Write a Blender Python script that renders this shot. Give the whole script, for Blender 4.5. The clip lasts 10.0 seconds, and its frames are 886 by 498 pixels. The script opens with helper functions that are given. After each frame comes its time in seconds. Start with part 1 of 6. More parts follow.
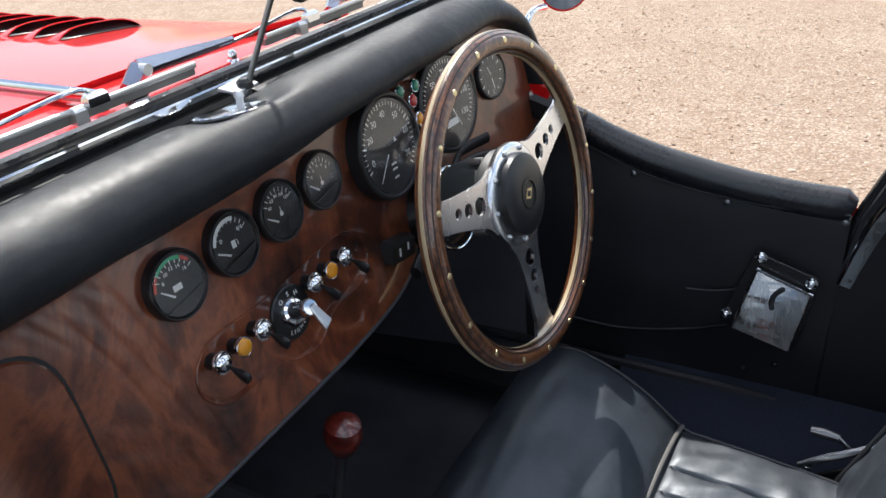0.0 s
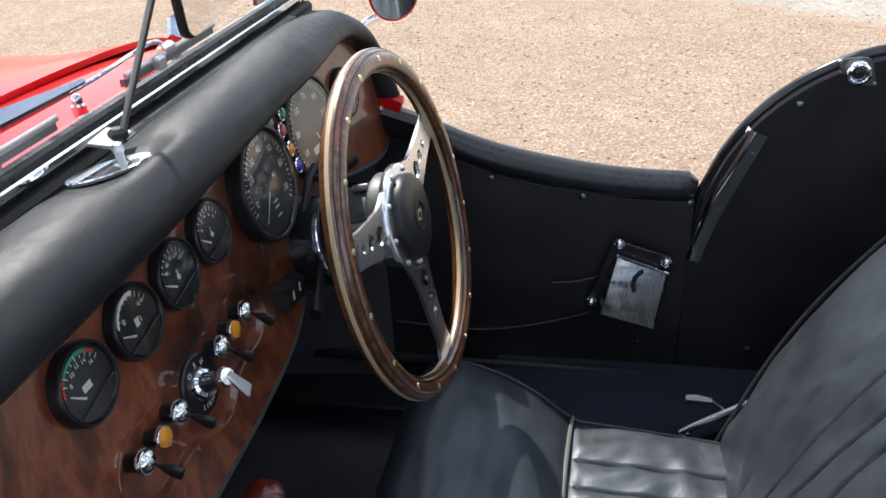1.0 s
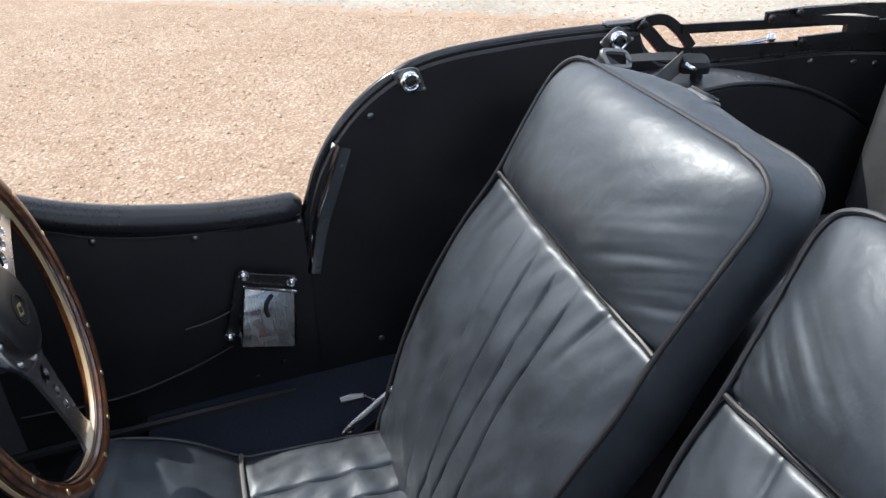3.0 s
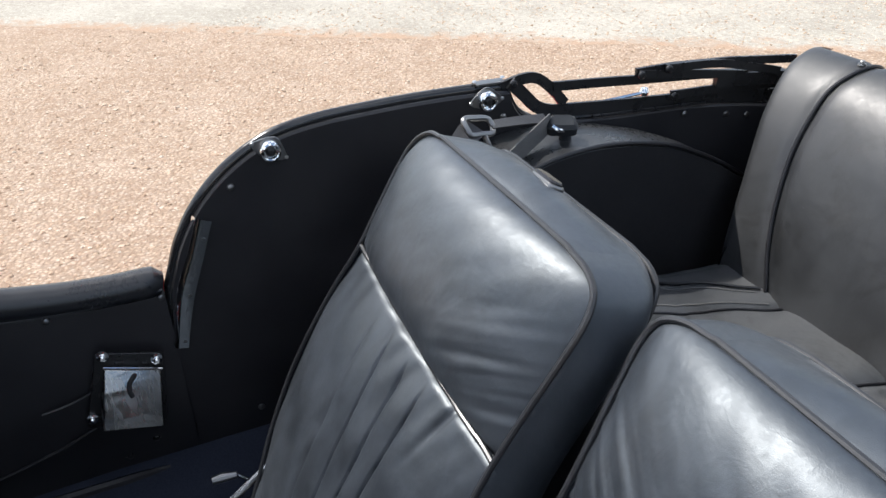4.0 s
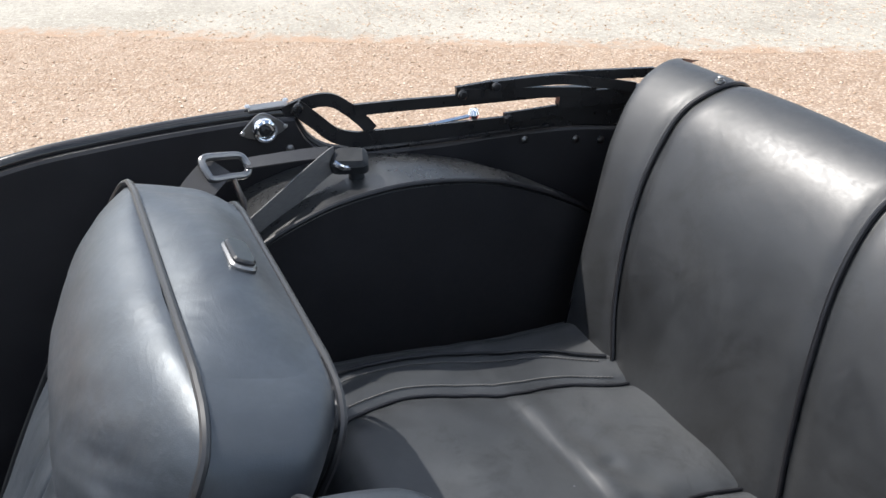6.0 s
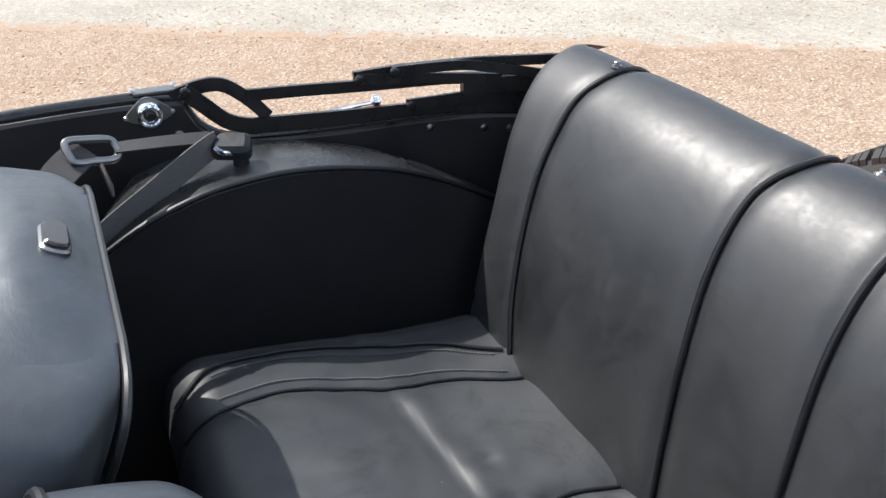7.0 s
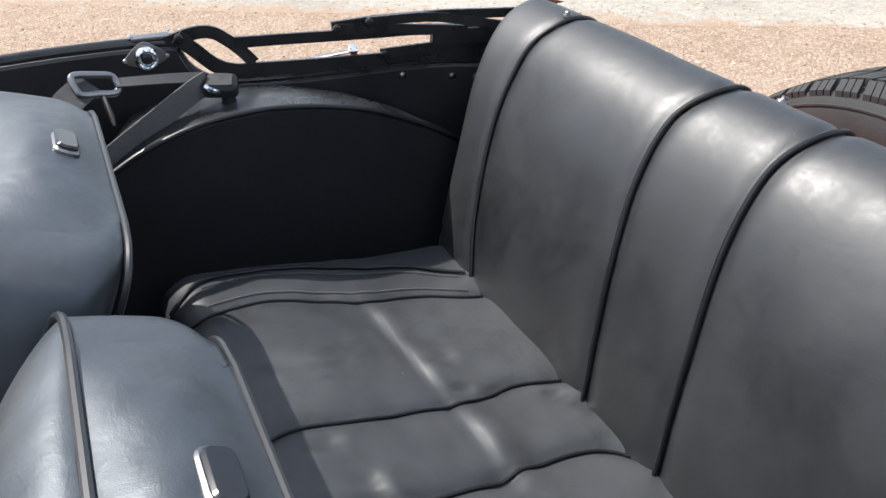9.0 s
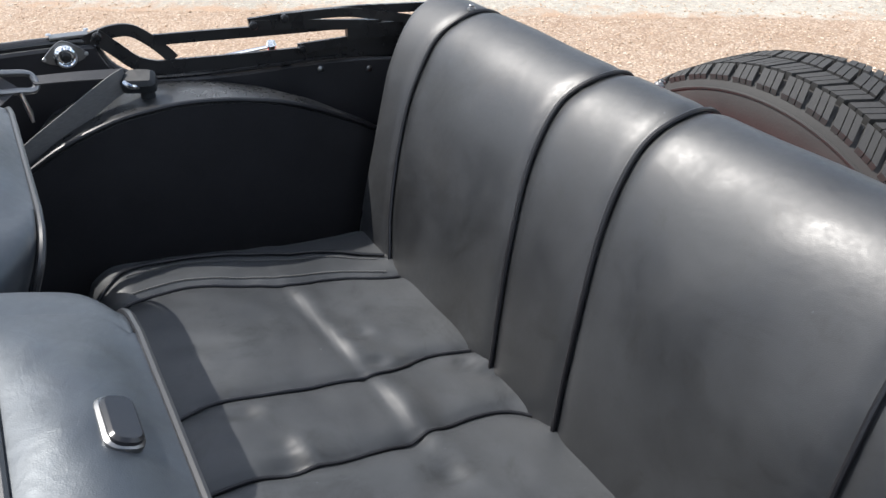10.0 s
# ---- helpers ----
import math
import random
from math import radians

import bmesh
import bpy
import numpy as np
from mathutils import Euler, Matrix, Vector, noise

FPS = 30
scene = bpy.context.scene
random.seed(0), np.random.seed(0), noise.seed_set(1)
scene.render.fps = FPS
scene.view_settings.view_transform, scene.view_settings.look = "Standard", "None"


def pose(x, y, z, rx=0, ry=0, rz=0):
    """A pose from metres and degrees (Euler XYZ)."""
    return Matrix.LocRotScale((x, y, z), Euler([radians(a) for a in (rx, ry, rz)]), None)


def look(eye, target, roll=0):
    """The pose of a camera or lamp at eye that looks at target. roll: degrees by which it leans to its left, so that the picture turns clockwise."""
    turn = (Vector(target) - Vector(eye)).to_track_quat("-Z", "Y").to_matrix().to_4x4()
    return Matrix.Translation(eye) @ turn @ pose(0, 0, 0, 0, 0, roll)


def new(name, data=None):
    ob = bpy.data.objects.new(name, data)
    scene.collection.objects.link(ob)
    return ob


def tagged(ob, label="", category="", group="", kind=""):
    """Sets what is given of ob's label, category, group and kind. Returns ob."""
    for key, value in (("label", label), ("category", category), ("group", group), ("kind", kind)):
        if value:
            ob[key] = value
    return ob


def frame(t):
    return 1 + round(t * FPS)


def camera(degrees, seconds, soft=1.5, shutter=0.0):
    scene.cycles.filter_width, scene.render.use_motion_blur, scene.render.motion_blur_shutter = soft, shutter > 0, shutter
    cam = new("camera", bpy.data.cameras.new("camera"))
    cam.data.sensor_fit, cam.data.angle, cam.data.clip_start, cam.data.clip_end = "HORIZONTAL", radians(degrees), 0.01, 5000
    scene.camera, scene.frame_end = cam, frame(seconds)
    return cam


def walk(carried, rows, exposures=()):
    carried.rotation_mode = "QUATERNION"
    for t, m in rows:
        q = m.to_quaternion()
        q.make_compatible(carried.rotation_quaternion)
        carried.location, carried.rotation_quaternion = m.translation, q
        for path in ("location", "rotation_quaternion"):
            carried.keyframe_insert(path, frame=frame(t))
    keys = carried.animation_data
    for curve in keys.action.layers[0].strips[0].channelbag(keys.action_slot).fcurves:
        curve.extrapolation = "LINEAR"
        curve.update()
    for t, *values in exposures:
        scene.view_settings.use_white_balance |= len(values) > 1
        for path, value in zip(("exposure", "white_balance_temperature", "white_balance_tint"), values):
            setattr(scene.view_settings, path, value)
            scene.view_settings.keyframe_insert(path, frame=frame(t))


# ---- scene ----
cam = camera(58.5, 10.0)
PATH = [
    (0, (-0.42, 0.009, 1.116), (1.093, 0.898, 0.155), -4.5),
    (0.5, (-0.423, 0.083, 1.133), (1.189, 0.752, 0.155), -4.1),
    (1, (-0.415, 0.148, 1.131), (1.279, 0.52, 0.136), -3.6),
    (1.5, (-0.404, 0.185, 1.116), (1.323, 0.213, 0.106), -3.1),
    (2, (-0.403, 0.186, 1.123), (1.305, -0.036, 0.106), -2.5),
    (2.5, (-0.415, 0.174, 1.133), (1.253, -0.242, 0.112), -2.2),
    (2.7, (-0.421, 0.164, 1.15), (1.229, -0.312, 0.124), -2.2),
    (3.8, (-0.396, 0.036, 1.237), (1.191, -0.609, 0.205), -1.9),
    (4, (-0.389, 0.005, 1.241), (1.192, -0.663, 0.214), -1.7),
    (4.5, (-0.37, -0.079, 1.241), (1.206, -0.755, 0.213), -1.6),
    (5, (-0.311, -0.152, 1.231), (1.261, -0.837, 0.202), -1.6),
    (5.5, (-0.291, -0.219, 1.207), (1.271, -0.931, 0.179), -1.5),
    (6, (-0.273, -0.322, 1.182), (1.281, -1.048, 0.153), -1.5),
    (6.2, (-0.282, -0.361, 1.172), (1.273, -1.091, 0.147), -1.5),
    (7.3, (-0.315, -0.459, 1.151), (1.235, -1.188, 0.118), -1.1),
    (7.5, (-0.316, -0.464, 1.148), (1.233, -1.193, 0.113), -1.1),
    (8, (-0.335, -0.465, 1.143), (1.211, -1.193, 0.104), -1.0),
    (8.5, (-0.377, -0.449, 1.143), (1.163, -1.175, 0.092), -0.9),
    (9, (-0.445, -0.426, 1.148), (1.087, -1.151, 0.086), -0.9),
    (9.5, (-0.498, -0.431, 1.157), (1.016, -1.183, 0.088), -0.8),
    (10, (-0.519, -0.442, 1.161), (0.953, -1.271, 0.091), -0.6),
]
walk(cam, [(t, look(eye, target, roll)) for t, eye, target, roll in PATH])

# ---- world, sun, exposure ----
SUN = Vector((0.470, 0.345, 0.79)).normalized()
world = bpy.data.worlds.new("world")
scene.world = world
scene.view_settings.exposure = 0.28
world.use_nodes = True
wn = world.node_tree.nodes
wl = world.node_tree.links
sky = wn.new("ShaderNodeTexSky")
sky.sky_type = "NISHITA"
sky.sun_disc = False
sky.sun_elevation = math.asin(SUN.z)
sky.sun_rotation = math.atan2(SUN.x, SUN.y)
sky.dust_density = 1.2
# broken white cloud all over the sky, as the red paint mirrors it
wco = wn.new("ShaderNodeTexCoord")
cloud = wn.new("ShaderNodeTexNoise")
cloud.inputs["Scale"].default_value = 4.2
cloud.inputs["Detail"].default_value = 7
cloud.inputs["Roughness"].default_value = 0.58
cloud.inputs["Distortion"].default_value = 0.4
cover = wn.new("ShaderNodeValToRGB")
cover.color_ramp.elements[0].position = 0.47
cover.color_ramp.elements[1].position = 0.56
sky_mix = wn.new("ShaderNodeMix")
sky_mix.data_type = "RGBA"
sky_mix.inputs[7].default_value = (10.0, 10.6, 11.6, 1)
wl.new(wco.outputs["Generated"], cloud.inputs["Vector"])
wl.new(cloud.outputs[0], cover.inputs[0])
wl.new(cover.outputs[0], sky_mix.inputs[0])
wl.new(sky.outputs[0], sky_mix.inputs[6])
wl.new(sky_mix.outputs[2], wn["Background"].inputs[0])
wn["Background"].inputs[1].default_value = 0.135
sun_data = bpy.data.lights.new("sun", "SUN")
sun_data.energy = 4.8
sun_data.angle = radians(0.53)
sun_data.color = (1.0, 0.96, 0.91)
sun = new("sun", sun_data)
sun.matrix_world = look((SUN * 20)[:], (0, 0, 0))


# ---- materials ----
def mat(name, color, rough=0.5, metal=0.0, spec=0.5):
    m = bpy.data.materials.new(name)
    m.use_nodes = True
    b = m.node_tree.nodes["Principled BSDF"]
    b.inputs["Base Color"].default_value = (*color, 1)
    b.inputs["Roughness"].default_value = rough
    b.inputs["Metallic"].default_value = metal
    b.inputs["Specular IOR Level"].default_value = spec
    return m


class Nodes:
    """Short hand for the nodes of one material."""

    def __init__(self, m):
        self.t = m.node_tree
        self.b = self.t.nodes["Principled BSDF"]
        self.co = self.t.nodes.new("ShaderNodeTexCoord").outputs["Object"]

    def mapping(self, scale, rot=(0, 0, 0)):
        n = self.t.nodes.new("ShaderNodeMapping")
        n.inputs["Scale"].default_value = scale if hasattr(scale, "__len__") else (scale,) * 3
        n.inputs["Rotation"].default_value = [radians(r) for r in rot]
        self.t.links.new(self.co, n.inputs[0])
        return n.outputs[0]

    def noise(self, scale, detail=4, rough=0.5, dist=0.0, vec=None):
        n = self.t.nodes.new("ShaderNodeTexNoise")
        n.inputs["Scale"].default_value = scale
        n.inputs["Detail"].default_value = detail
        n.inputs["Roughness"].default_value = rough
        n.inputs["Distortion"].default_value = dist
        self.t.links.new(vec or self.co, n.inputs["Vector"])
        return n.outputs[0]

    def voronoi(self, scale, feature="F1", out="Distance", vec=None):
        n = self.t.nodes.new("ShaderNodeTexVoronoi")
        n.feature = feature
        n.inputs["Scale"].default_value = scale
        self.t.links.new(vec or self.co, n.inputs["Vector"])
        return n.outputs[out]

    def ramp(self, value, stops):
        n = self.t.nodes.new("ShaderNodeValToRGB")
        e = n.color_ramp.elements
        while len(e) < len(stops):
            e.new(0.5)
        for el, (p, c) in zip(e, stops):
            el.position = p
            el.color = (*c, 1) if hasattr(c, "__len__") else (c, c, c, 1)
        self.t.links.new(value, n.inputs[0])
        return n.outputs[0]

    def mix(self, fac, a, b, mode="MIX"):
        n = self.t.nodes.new("ShaderNodeMix")
        n.data_type = "RGBA"
        n.blend_type = mode
        for sock, v in ((n.inputs[0], fac), (n.inputs[6], a), (n.inputs[7], b)):
            if hasattr(v, "links"):
                self.t.links.new(v, sock)
            else:
                sock.default_value = (*v, 1) if hasattr(v, "__len__") else v
        return n.outputs[2]

    def color(self, v):
        self.t.links.new(v, self.b.inputs["Base Color"])

    def rough(self, v):
        self.t.links.new(v, self.b.inputs["Roughness"])

    def bump(self, h, dist, strength=1.0, prev=None):
        n = self.t.nodes.new("ShaderNodeBump")
        n.inputs["Distance"].default_value = dist
        n.inputs["Strength"].default_value = strength
        self.t.links.new(h, n.inputs["Height"])
        if prev:
            self.t.links.new(prev, n.inputs["Normal"])
        self.t.links.new(n.outputs[0], self.b.inputs["Normal"])
        return n.outputs[0]


def leather(name, base, tone, rough, crease, spec=0.5, smudge=0.0, veins=0.08, coat=0.0, worn=0.0, ior=1.5):
    m = mat(name, base, rough, 0, spec)
    n = Nodes(m)
    n.b.inputs["Coat Weight"].default_value = coat
    n.b.inputs["Coat Roughness"].default_value = 0.45
    n.b.inputs["IOR"].default_value = ior
    big = n.noise(9, 5, 0.6)
    fine = n.noise(140, 4, 0.65)
    c = n.mix(n.ramp(big, [(0.35, 0.0), (0.7, 1.0)]), base, tone)
    patch = n.ramp(n.noise(4.5, 6, 0.7, 0.4), [(0.52, 0.0), (0.68, 1.0)])
    if worn:
        # rubbed streaks where the dye has thinned
        rub = n.ramp(n.noise(17, 7, 0.72, 0.9, n.mapping((1.0, 0.8, 0.55), (20, 0, 15))), [(0.46, 0.0), (0.66, worn)])
        c = n.mix(rub, c, [v * 1.9 for v in tone])
    if smudge:
        dark = n.ramp(n.noise(11, 7, 0.75, 0.8), [(0.54, 0.0), (0.66, smudge)])
        c = n.mix(dark, c, [v * 0.35 for v in base])
        broad = n.ramp(n.noise(5.5, 4, 0.6, 0.5), [(0.50, 0.0), (0.70, smudge * 0.75)])
        c = n.mix(broad, c, [v * 0.55 for v in base])
        fleck = n.ramp(n.noise(170, 2, 0.4), [(0.80, 0.0), (0.82, 0.35)])
        c = n.mix(fleck, c, [v * 5 for v in tone])
    n.color(c)
    n.rough(n.mix(patch, n.ramp(n.mix(0.5, big, fine), [(0.32, rough - 0.09), (0.68, rough + 0.10)]), (rough + 0.12,) * 3))
    b = n.bump(n.noise(13, 3, 0.5, 0.6), crease * 6, 0.25)
    if veins:
        fold = n.noise(6, 2, 0.45, 1.6, n.mapping((1.5, 0.8, 1.0), (10, 25, 40)))
        b = n.bump(n.ramp(fold, [(0.36, 0.0), (0.495, 1.0), (0.53, 0.8), (0.68, 0.0)]), crease * 2.0, veins * 0.7, b)
        wr = n.noise(20, 3, 0.5, 1.8, n.mapping((1.0, 1.7, 0.6), (20, 15, 30)))
        b = n.bump(n.ramp(wr, [(0.42, 0.0), (0.5, 1.0), (0.58, 0.0)]), crease, veins, b)
    if worn:
        b = n.bump(n.noise(38, 4, 0.6, 1.2, n.mapping((1.0, 0.7, 0.7), (15, 10, 25))), 0.0014, 0.22, b)
    n.bump(n.voronoi(650, "DISTANCE_TO_EDGE"), 0.0004, 0.25, b)
    return m


M = {}
M["leather"] = leather("seat_leather", (0.0125, 0.0155, 0.0205), (0.0230, 0.0280, 0.0365), 0.47, 0.0012, 1.0, 0.0, 0.045, 0.28, 0.4, 1.5)
M["leather"].node_tree.nodes["Principled BSDF"].inputs["Specular Tint"].default_value = (0.84, 0.93, 1.0, 1)
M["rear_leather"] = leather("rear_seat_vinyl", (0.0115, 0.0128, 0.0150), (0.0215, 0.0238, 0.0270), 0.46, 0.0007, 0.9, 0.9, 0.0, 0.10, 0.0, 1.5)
# the bench cushion has a paler base colour than the backrest
M["cushion_vinyl"] = leather("bench_cushion_vinyl", (0.0330, 0.0360, 0.0395), (0.0520, 0.0560, 0.0605), 0.48, 0.0006, 0.6, 0.6, 0.0, 0.08)
M["piping"] = mat("piping", (0.010, 0.010, 0.012), 0.36)
M["seat_piping"] = mat("seat_piping", (0.020, 0.021, 0.024), 0.36, 0, 0.7)
M["worn_piping"] = mat("worn_piping", (0.16, 0.155, 0.145), 0.35, 0, 0.6)
M["cap"] = mat("smooth_black_cap", (0.016, 0.016, 0.018), 0.22, 0, 0.6)
M["pad"] = leather("dash_pad_vinyl", (0.0130, 0.0150, 0.0172), (0.026, 0.0292, 0.0325), 0.44, 0.0016, 0.26, 0.0, 0.05, 0.0)
M["roll"] = leather("door_roll_vinyl", (0.0065, 0.0072, 0.0095), (0.012, 0.0135, 0.017), 0.30, 0.0008, 0.6, 0.0, 0.0, 0.2)
M["trim"] = leather("trim_panel", (0.0130, 0.0130, 0.0152), (0.0205, 0.0203, 0.0230), 0.36, 0.0004, 0.45, 0.0, 0.0)
M["arch_side"] = leather("arch_side_cloth", (0.0170, 0.0172, 0.0195), (0.0240, 0.0242, 0.0270), 0.65, 0.0004, 0.2, 0.0, 0.0)
M["footwell"] = leather("footwell_carpet", (0.070, 0.069, 0.078), (0.100, 0.098, 0.108), 0.9, 0.0004, 0.1, 0.0, 0.0)
M["arch_vinyl"] = leather("arch_vinyl", (0.020, 0.0212, 0.023), (0.038, 0.0395, 0.041), 0.30, 0.0006, 0.7, 0.4, 0.05)
M["carpet"] = mat("navy_carpet", (0.012, 0.016, 0.030), 0.95, 0, 0.1)
n = Nodes(M["carpet"])
n.color(n.mix(n.noise(300, 2), (0.014, 0.017, 0.028), (0.032, 0.038, 0.055)))
n.bump(n.noise(500, 2), 0.002, 0.6)
M["edge_strip"] = mat("grey_edge_strip", (0.05, 0.052, 0.058), 0.45)
M["black"] = mat("black_plastic", (0.012, 0.012, 0.013), 0.35)
M["satin"] = mat("black_painted_steel", (0.012, 0.012, 0.013), 0.28)
n = Nodes(M["satin"])
n.rough(n.ramp(n.noise(40, 5), [(0.3, 0.2), (0.7, 0.42)]))
M["gloss"] = mat("gloss_black_beading", (0.016, 0.016, 0.017), 0.14, 0, 0.7)
n = Nodes(M["gloss"])
n.rough(n.ramp(n.noise(60, 4), [(0.3, 0.09), (0.7, 0.22)]))
n.bump(n.noise(45, 3), 0.0006, 0.3)
M["horn"] = mat("satin_horn_push", (0.013, 0.014, 0.016), 0.36)
M["boss"] = mat("grey_black_boss", (0.06, 0.065, 0.065), 0.45)
M["rubber"] = mat("black_rubber", (0.022, 0.022, 0.022), 0.6, 0, 0.3)
M["tyre"] = mat("tyre_rubber", (0.08, 0.078, 0.074), 0.72, 0, 0.3)
n = Nodes(M["tyre"])
n.color(n.mix(n.noise(18, 5, 0.6), (0.032, 0.032, 0.032), (0.062, 0.060, 0.057)))
n.bump(n.noise(400, 3), 0.0006, 0.5)
M["chrome"] = mat("chrome", (0.86, 0.87, 0.88), 0.09, 1.0)
n = Nodes(M["chrome"])
n.rough(n.ramp(n.noise(60, 5), [(0.35, 0.05), (0.75, 0.16)]))
M["steel"] = mat("brushed_stainless", (0.60, 0.61, 0.62), 0.3, 1.0)
M["stainless"] = mat("scratched_stainless", (0.40, 0.40, 0.39), 0.22, 1.0)
n = Nodes(M["stainless"])
n.rough(n.ramp(n.noise(30, 2, 0.5, 0, n.mapping((1, 5, 1))), [(0.3, 0.15), (0.7, 0.34)]))
n.bump(n.noise(24, 2, 0.4, 0.6, n.mapping((1, 0.35, 1.6))), 0.004, 0.5)
M["channel"] = mat("scratched_channel", (0.34, 0.36, 0.37), 0.12, 1.0)
n = Nodes(M["channel"])
n.rough(n.ramp(n.noise(50, 5, 0.7, 0, n.mapping((1, 3, 1))), [(0.35, 0.06), (0.7, 0.20)]))
n.bump(n.noise(60, 3), 0.0010, 0.4)
M["dull"] = mat("dull_worn_metal", (0.26, 0.26, 0.26), 0.34, 1.0)
M["alloy"] = mat("polished_aluminium", (0.93, 0.94, 0.96), 0.3, 1.0)
n = Nodes(M["alloy"])
n.rough(n.ramp(n.noise(12, 3, 0.5), [(0.3, 0.20), (0.7, 0.30)]))
M["inlay"] = mat("pale_inlay_wood", (0.52, 0.40, 0.24), 0.35)
M["inlay"].node_tree.nodes["Principled BSDF"].inputs["Coat Weight"].default_value = 0.8
M["inlay_dark"] = mat("dark_inlay_wood", (0.022, 0.010, 0.006), 0.3)
# wiper arm chrome with the blue of the mirrored sky put into its colour
M["sky_tint_chrome"] = mat("sky_tinted_wiper_chrome", (0.42, 0.48, 0.58), 0.16, 1.0)
M["brass"] = mat("brass", (0.86, 0.72, 0.42), 0.38, 1.0)
M["red"] = mat("red_paint", (0.55, 0.008, 0.010), 0.45, 0, 0.08)
M["red"].node_tree.nodes["Principled BSDF"].inputs["Coat Weight"].default_value = 0.75
M["red"].node_tree.nodes["Principled BSDF"].inputs["Coat Roughness"].default_value = 0.04
n = Nodes(M["red"])
n.color(n.mix(n.noise(6, 3), (0.56, 0.005, 0.006), (0.64, 0.009, 0.010)))
M["glass"] = mat("clear_glass", (1, 1, 1), 0.0)
M["glass"].node_tree.nodes["Principled BSDF"].inputs["Transmission Weight"].default_value = 1.0
M["glass"].node_tree.nodes["Principled BSDF"].inputs["IOR"].default_value = 1.03
M["dial_glass"] = mat("dial_glass", (1, 1, 1), 0.02)
M["dial_glass"].node_tree.nodes["Principled BSDF"].inputs["Transmission Weight"].default_value = 1.0
M["dial_glass"].node_tree.nodes["Principled BSDF"].inputs["IOR"].default_value = 1.35
M["mirror"] = mat("mirror_glass", (0.85, 0.86, 0.87), 0.02, 1.0)
M["dial"] = mat("dial_face", (0.012, 0.012, 0.013), 0.45)
M["print"] = mat("white_print", (0.75, 0.75, 0.72), 0.6)
M["green_print"] = mat("green_print", (0.03, 0.35, 0.16), 0.6)
M["red_print"] = mat("red_print", (0.55, 0.05, 0.03), 0.6)
# upper belt runs: shade is put into this darker webbing colour
M["webbing"] = mat("belt_webbing", (0.040, 0.040, 0.043), 0.6, 0, 0.5)
n = Nodes(M["webbing"])
n.bump(n.noise(500, 2, 0.5, 0, n.mapping((1, 4, 4))), 0.001, 0.6)
# sunlit copy of the webbing for the lower run; also the pale stitches
M["pale_webbing"] = mat("pale_belt_webbing", (0.13, 0.13, 0.13), 0.7, 0, 0.3)
n = Nodes(M["pale_webbing"])
n.color(n.mix(n.noise(420, 3, 0.6, 0, n.mapping((0.3, 0.3, 3))), (0.075, 0.075, 0.078), (0.19, 0.19, 0.185)))
n.bump(n.noise(500, 2, 0.5, 0, n.mapping((1, 4, 4))), 0.001, 0.6)
for key, c in (("amber", (0.75, 0.30, 0.02)), ("lens_green", (0.01, 0.22, 0.12)), ("lens_red", (0.45, 0.03, 0.03)), ("lens_blue", (0.05, 0.04, 0.45))):
    M[key] = mat(key + "_lens", c, 0.15)
    M[key].node_tree.nodes["Principled BSDF"].inputs["Coat Weight"].default_value = 0.6


def wood(name, dark, mid, light, scale, rot, coat, wobble=0.15):
    m = mat(name, mid, 0.35)
    n = Nodes(m)
    swirl = n.noise(scale * 0.55, 4, 0.55, 3.2)
    grain = n.noise(scale * 1.8, 8, 0.65, 2.4, n.mapping((1.0, 1.0, 0.7), rot))
    fine = n.noise(scale * 9, 6, 0.7, 0.8, n.mapping((1.3, 1.3, 0.6), rot))
    c = n.ramp(n.mix(0.5, swirl, grain), [(0.37, dark), (0.46, mid), (0.525, light), (0.58, mid), (0.67, dark)])
    c = n.mix(0.20, c, n.ramp(fine, [(0.38, dark), (0.66, light)]))
    shade = n.ramp(n.noise(scale * 0.42, 5, 0.6, 1.5), [(0.38, 0.55), (0.62, 1.0)])
    n.color(n.mix(1.0, c, shade, "MULTIPLY"))
    n.b.inputs["Coat Weight"].default_value = coat
    n.b.inputs["Coat Roughness"].default_value = 0.04
    n.bump(n.noise(16, 3), 0.0025, wobble)
    return m


M["walnut"] = wood("burr_walnut", (0.013, 0.0046, 0.0032), (0.125, 0.0280, 0.0110), (0.270, 0.076, 0.028), 4.6, (0, 25, 0), 0.9, 0.2)
M["rim_wood"] = wood("mahogany_rim", (0.030, 0.009, 0.004), (0.115, 0.036, 0.012), (0.25, 0.095, 0.032), 24, (0, 0, 0), 1.0)

M["knob"] = wood("red_wood_knob", (0.05, 0.006, 0.004), (0.13, 0.014, 0.010), (0.22, 0.03, 0.018), 18, (0, 0, 0), 1.0)

# gravel: pale pinkish stones on sandy fines
M["gravel"] = mat("gravel", (0.45, 0.33, 0.25), 0.9, 0, 0.2)
n = Nodes(M["gravel"])
stone = n.voronoi(74, "F1", "Color")
gap = n.voronoi(74, "F1", "Distance")
patch = n.noise(1.3, 5, 0.6)
speck = n.noise(48, 6, 0.85)
clump = n.noise(17, 7, 0.85)
c = n.mix(n.ramp(patch, [(0.35, 0.0), (0.65, 1.0)]), (0.449, 0.333, 0.242), (0.519, 0.400, 0.300))
patchy = n.noise(4.5, 6, 0.7)
c = n.mix(n.ramp(patchy, [(0.40, 0.65), (0.58, 0.0)]), c, (0.376, 0.263, 0.180))
c = n.mix(n.ramp(n.noise(2.1, 6, 0.72, 0.6), [(0.52, 0.0), (0.66, 0.5)]), c, (0.620, 0.498, 0.395))
c = n.mix(n.ramp(clump, [(0.50, 0.0), (0.62, 0.55)]), c, (0.605, 0.493, 0.388))
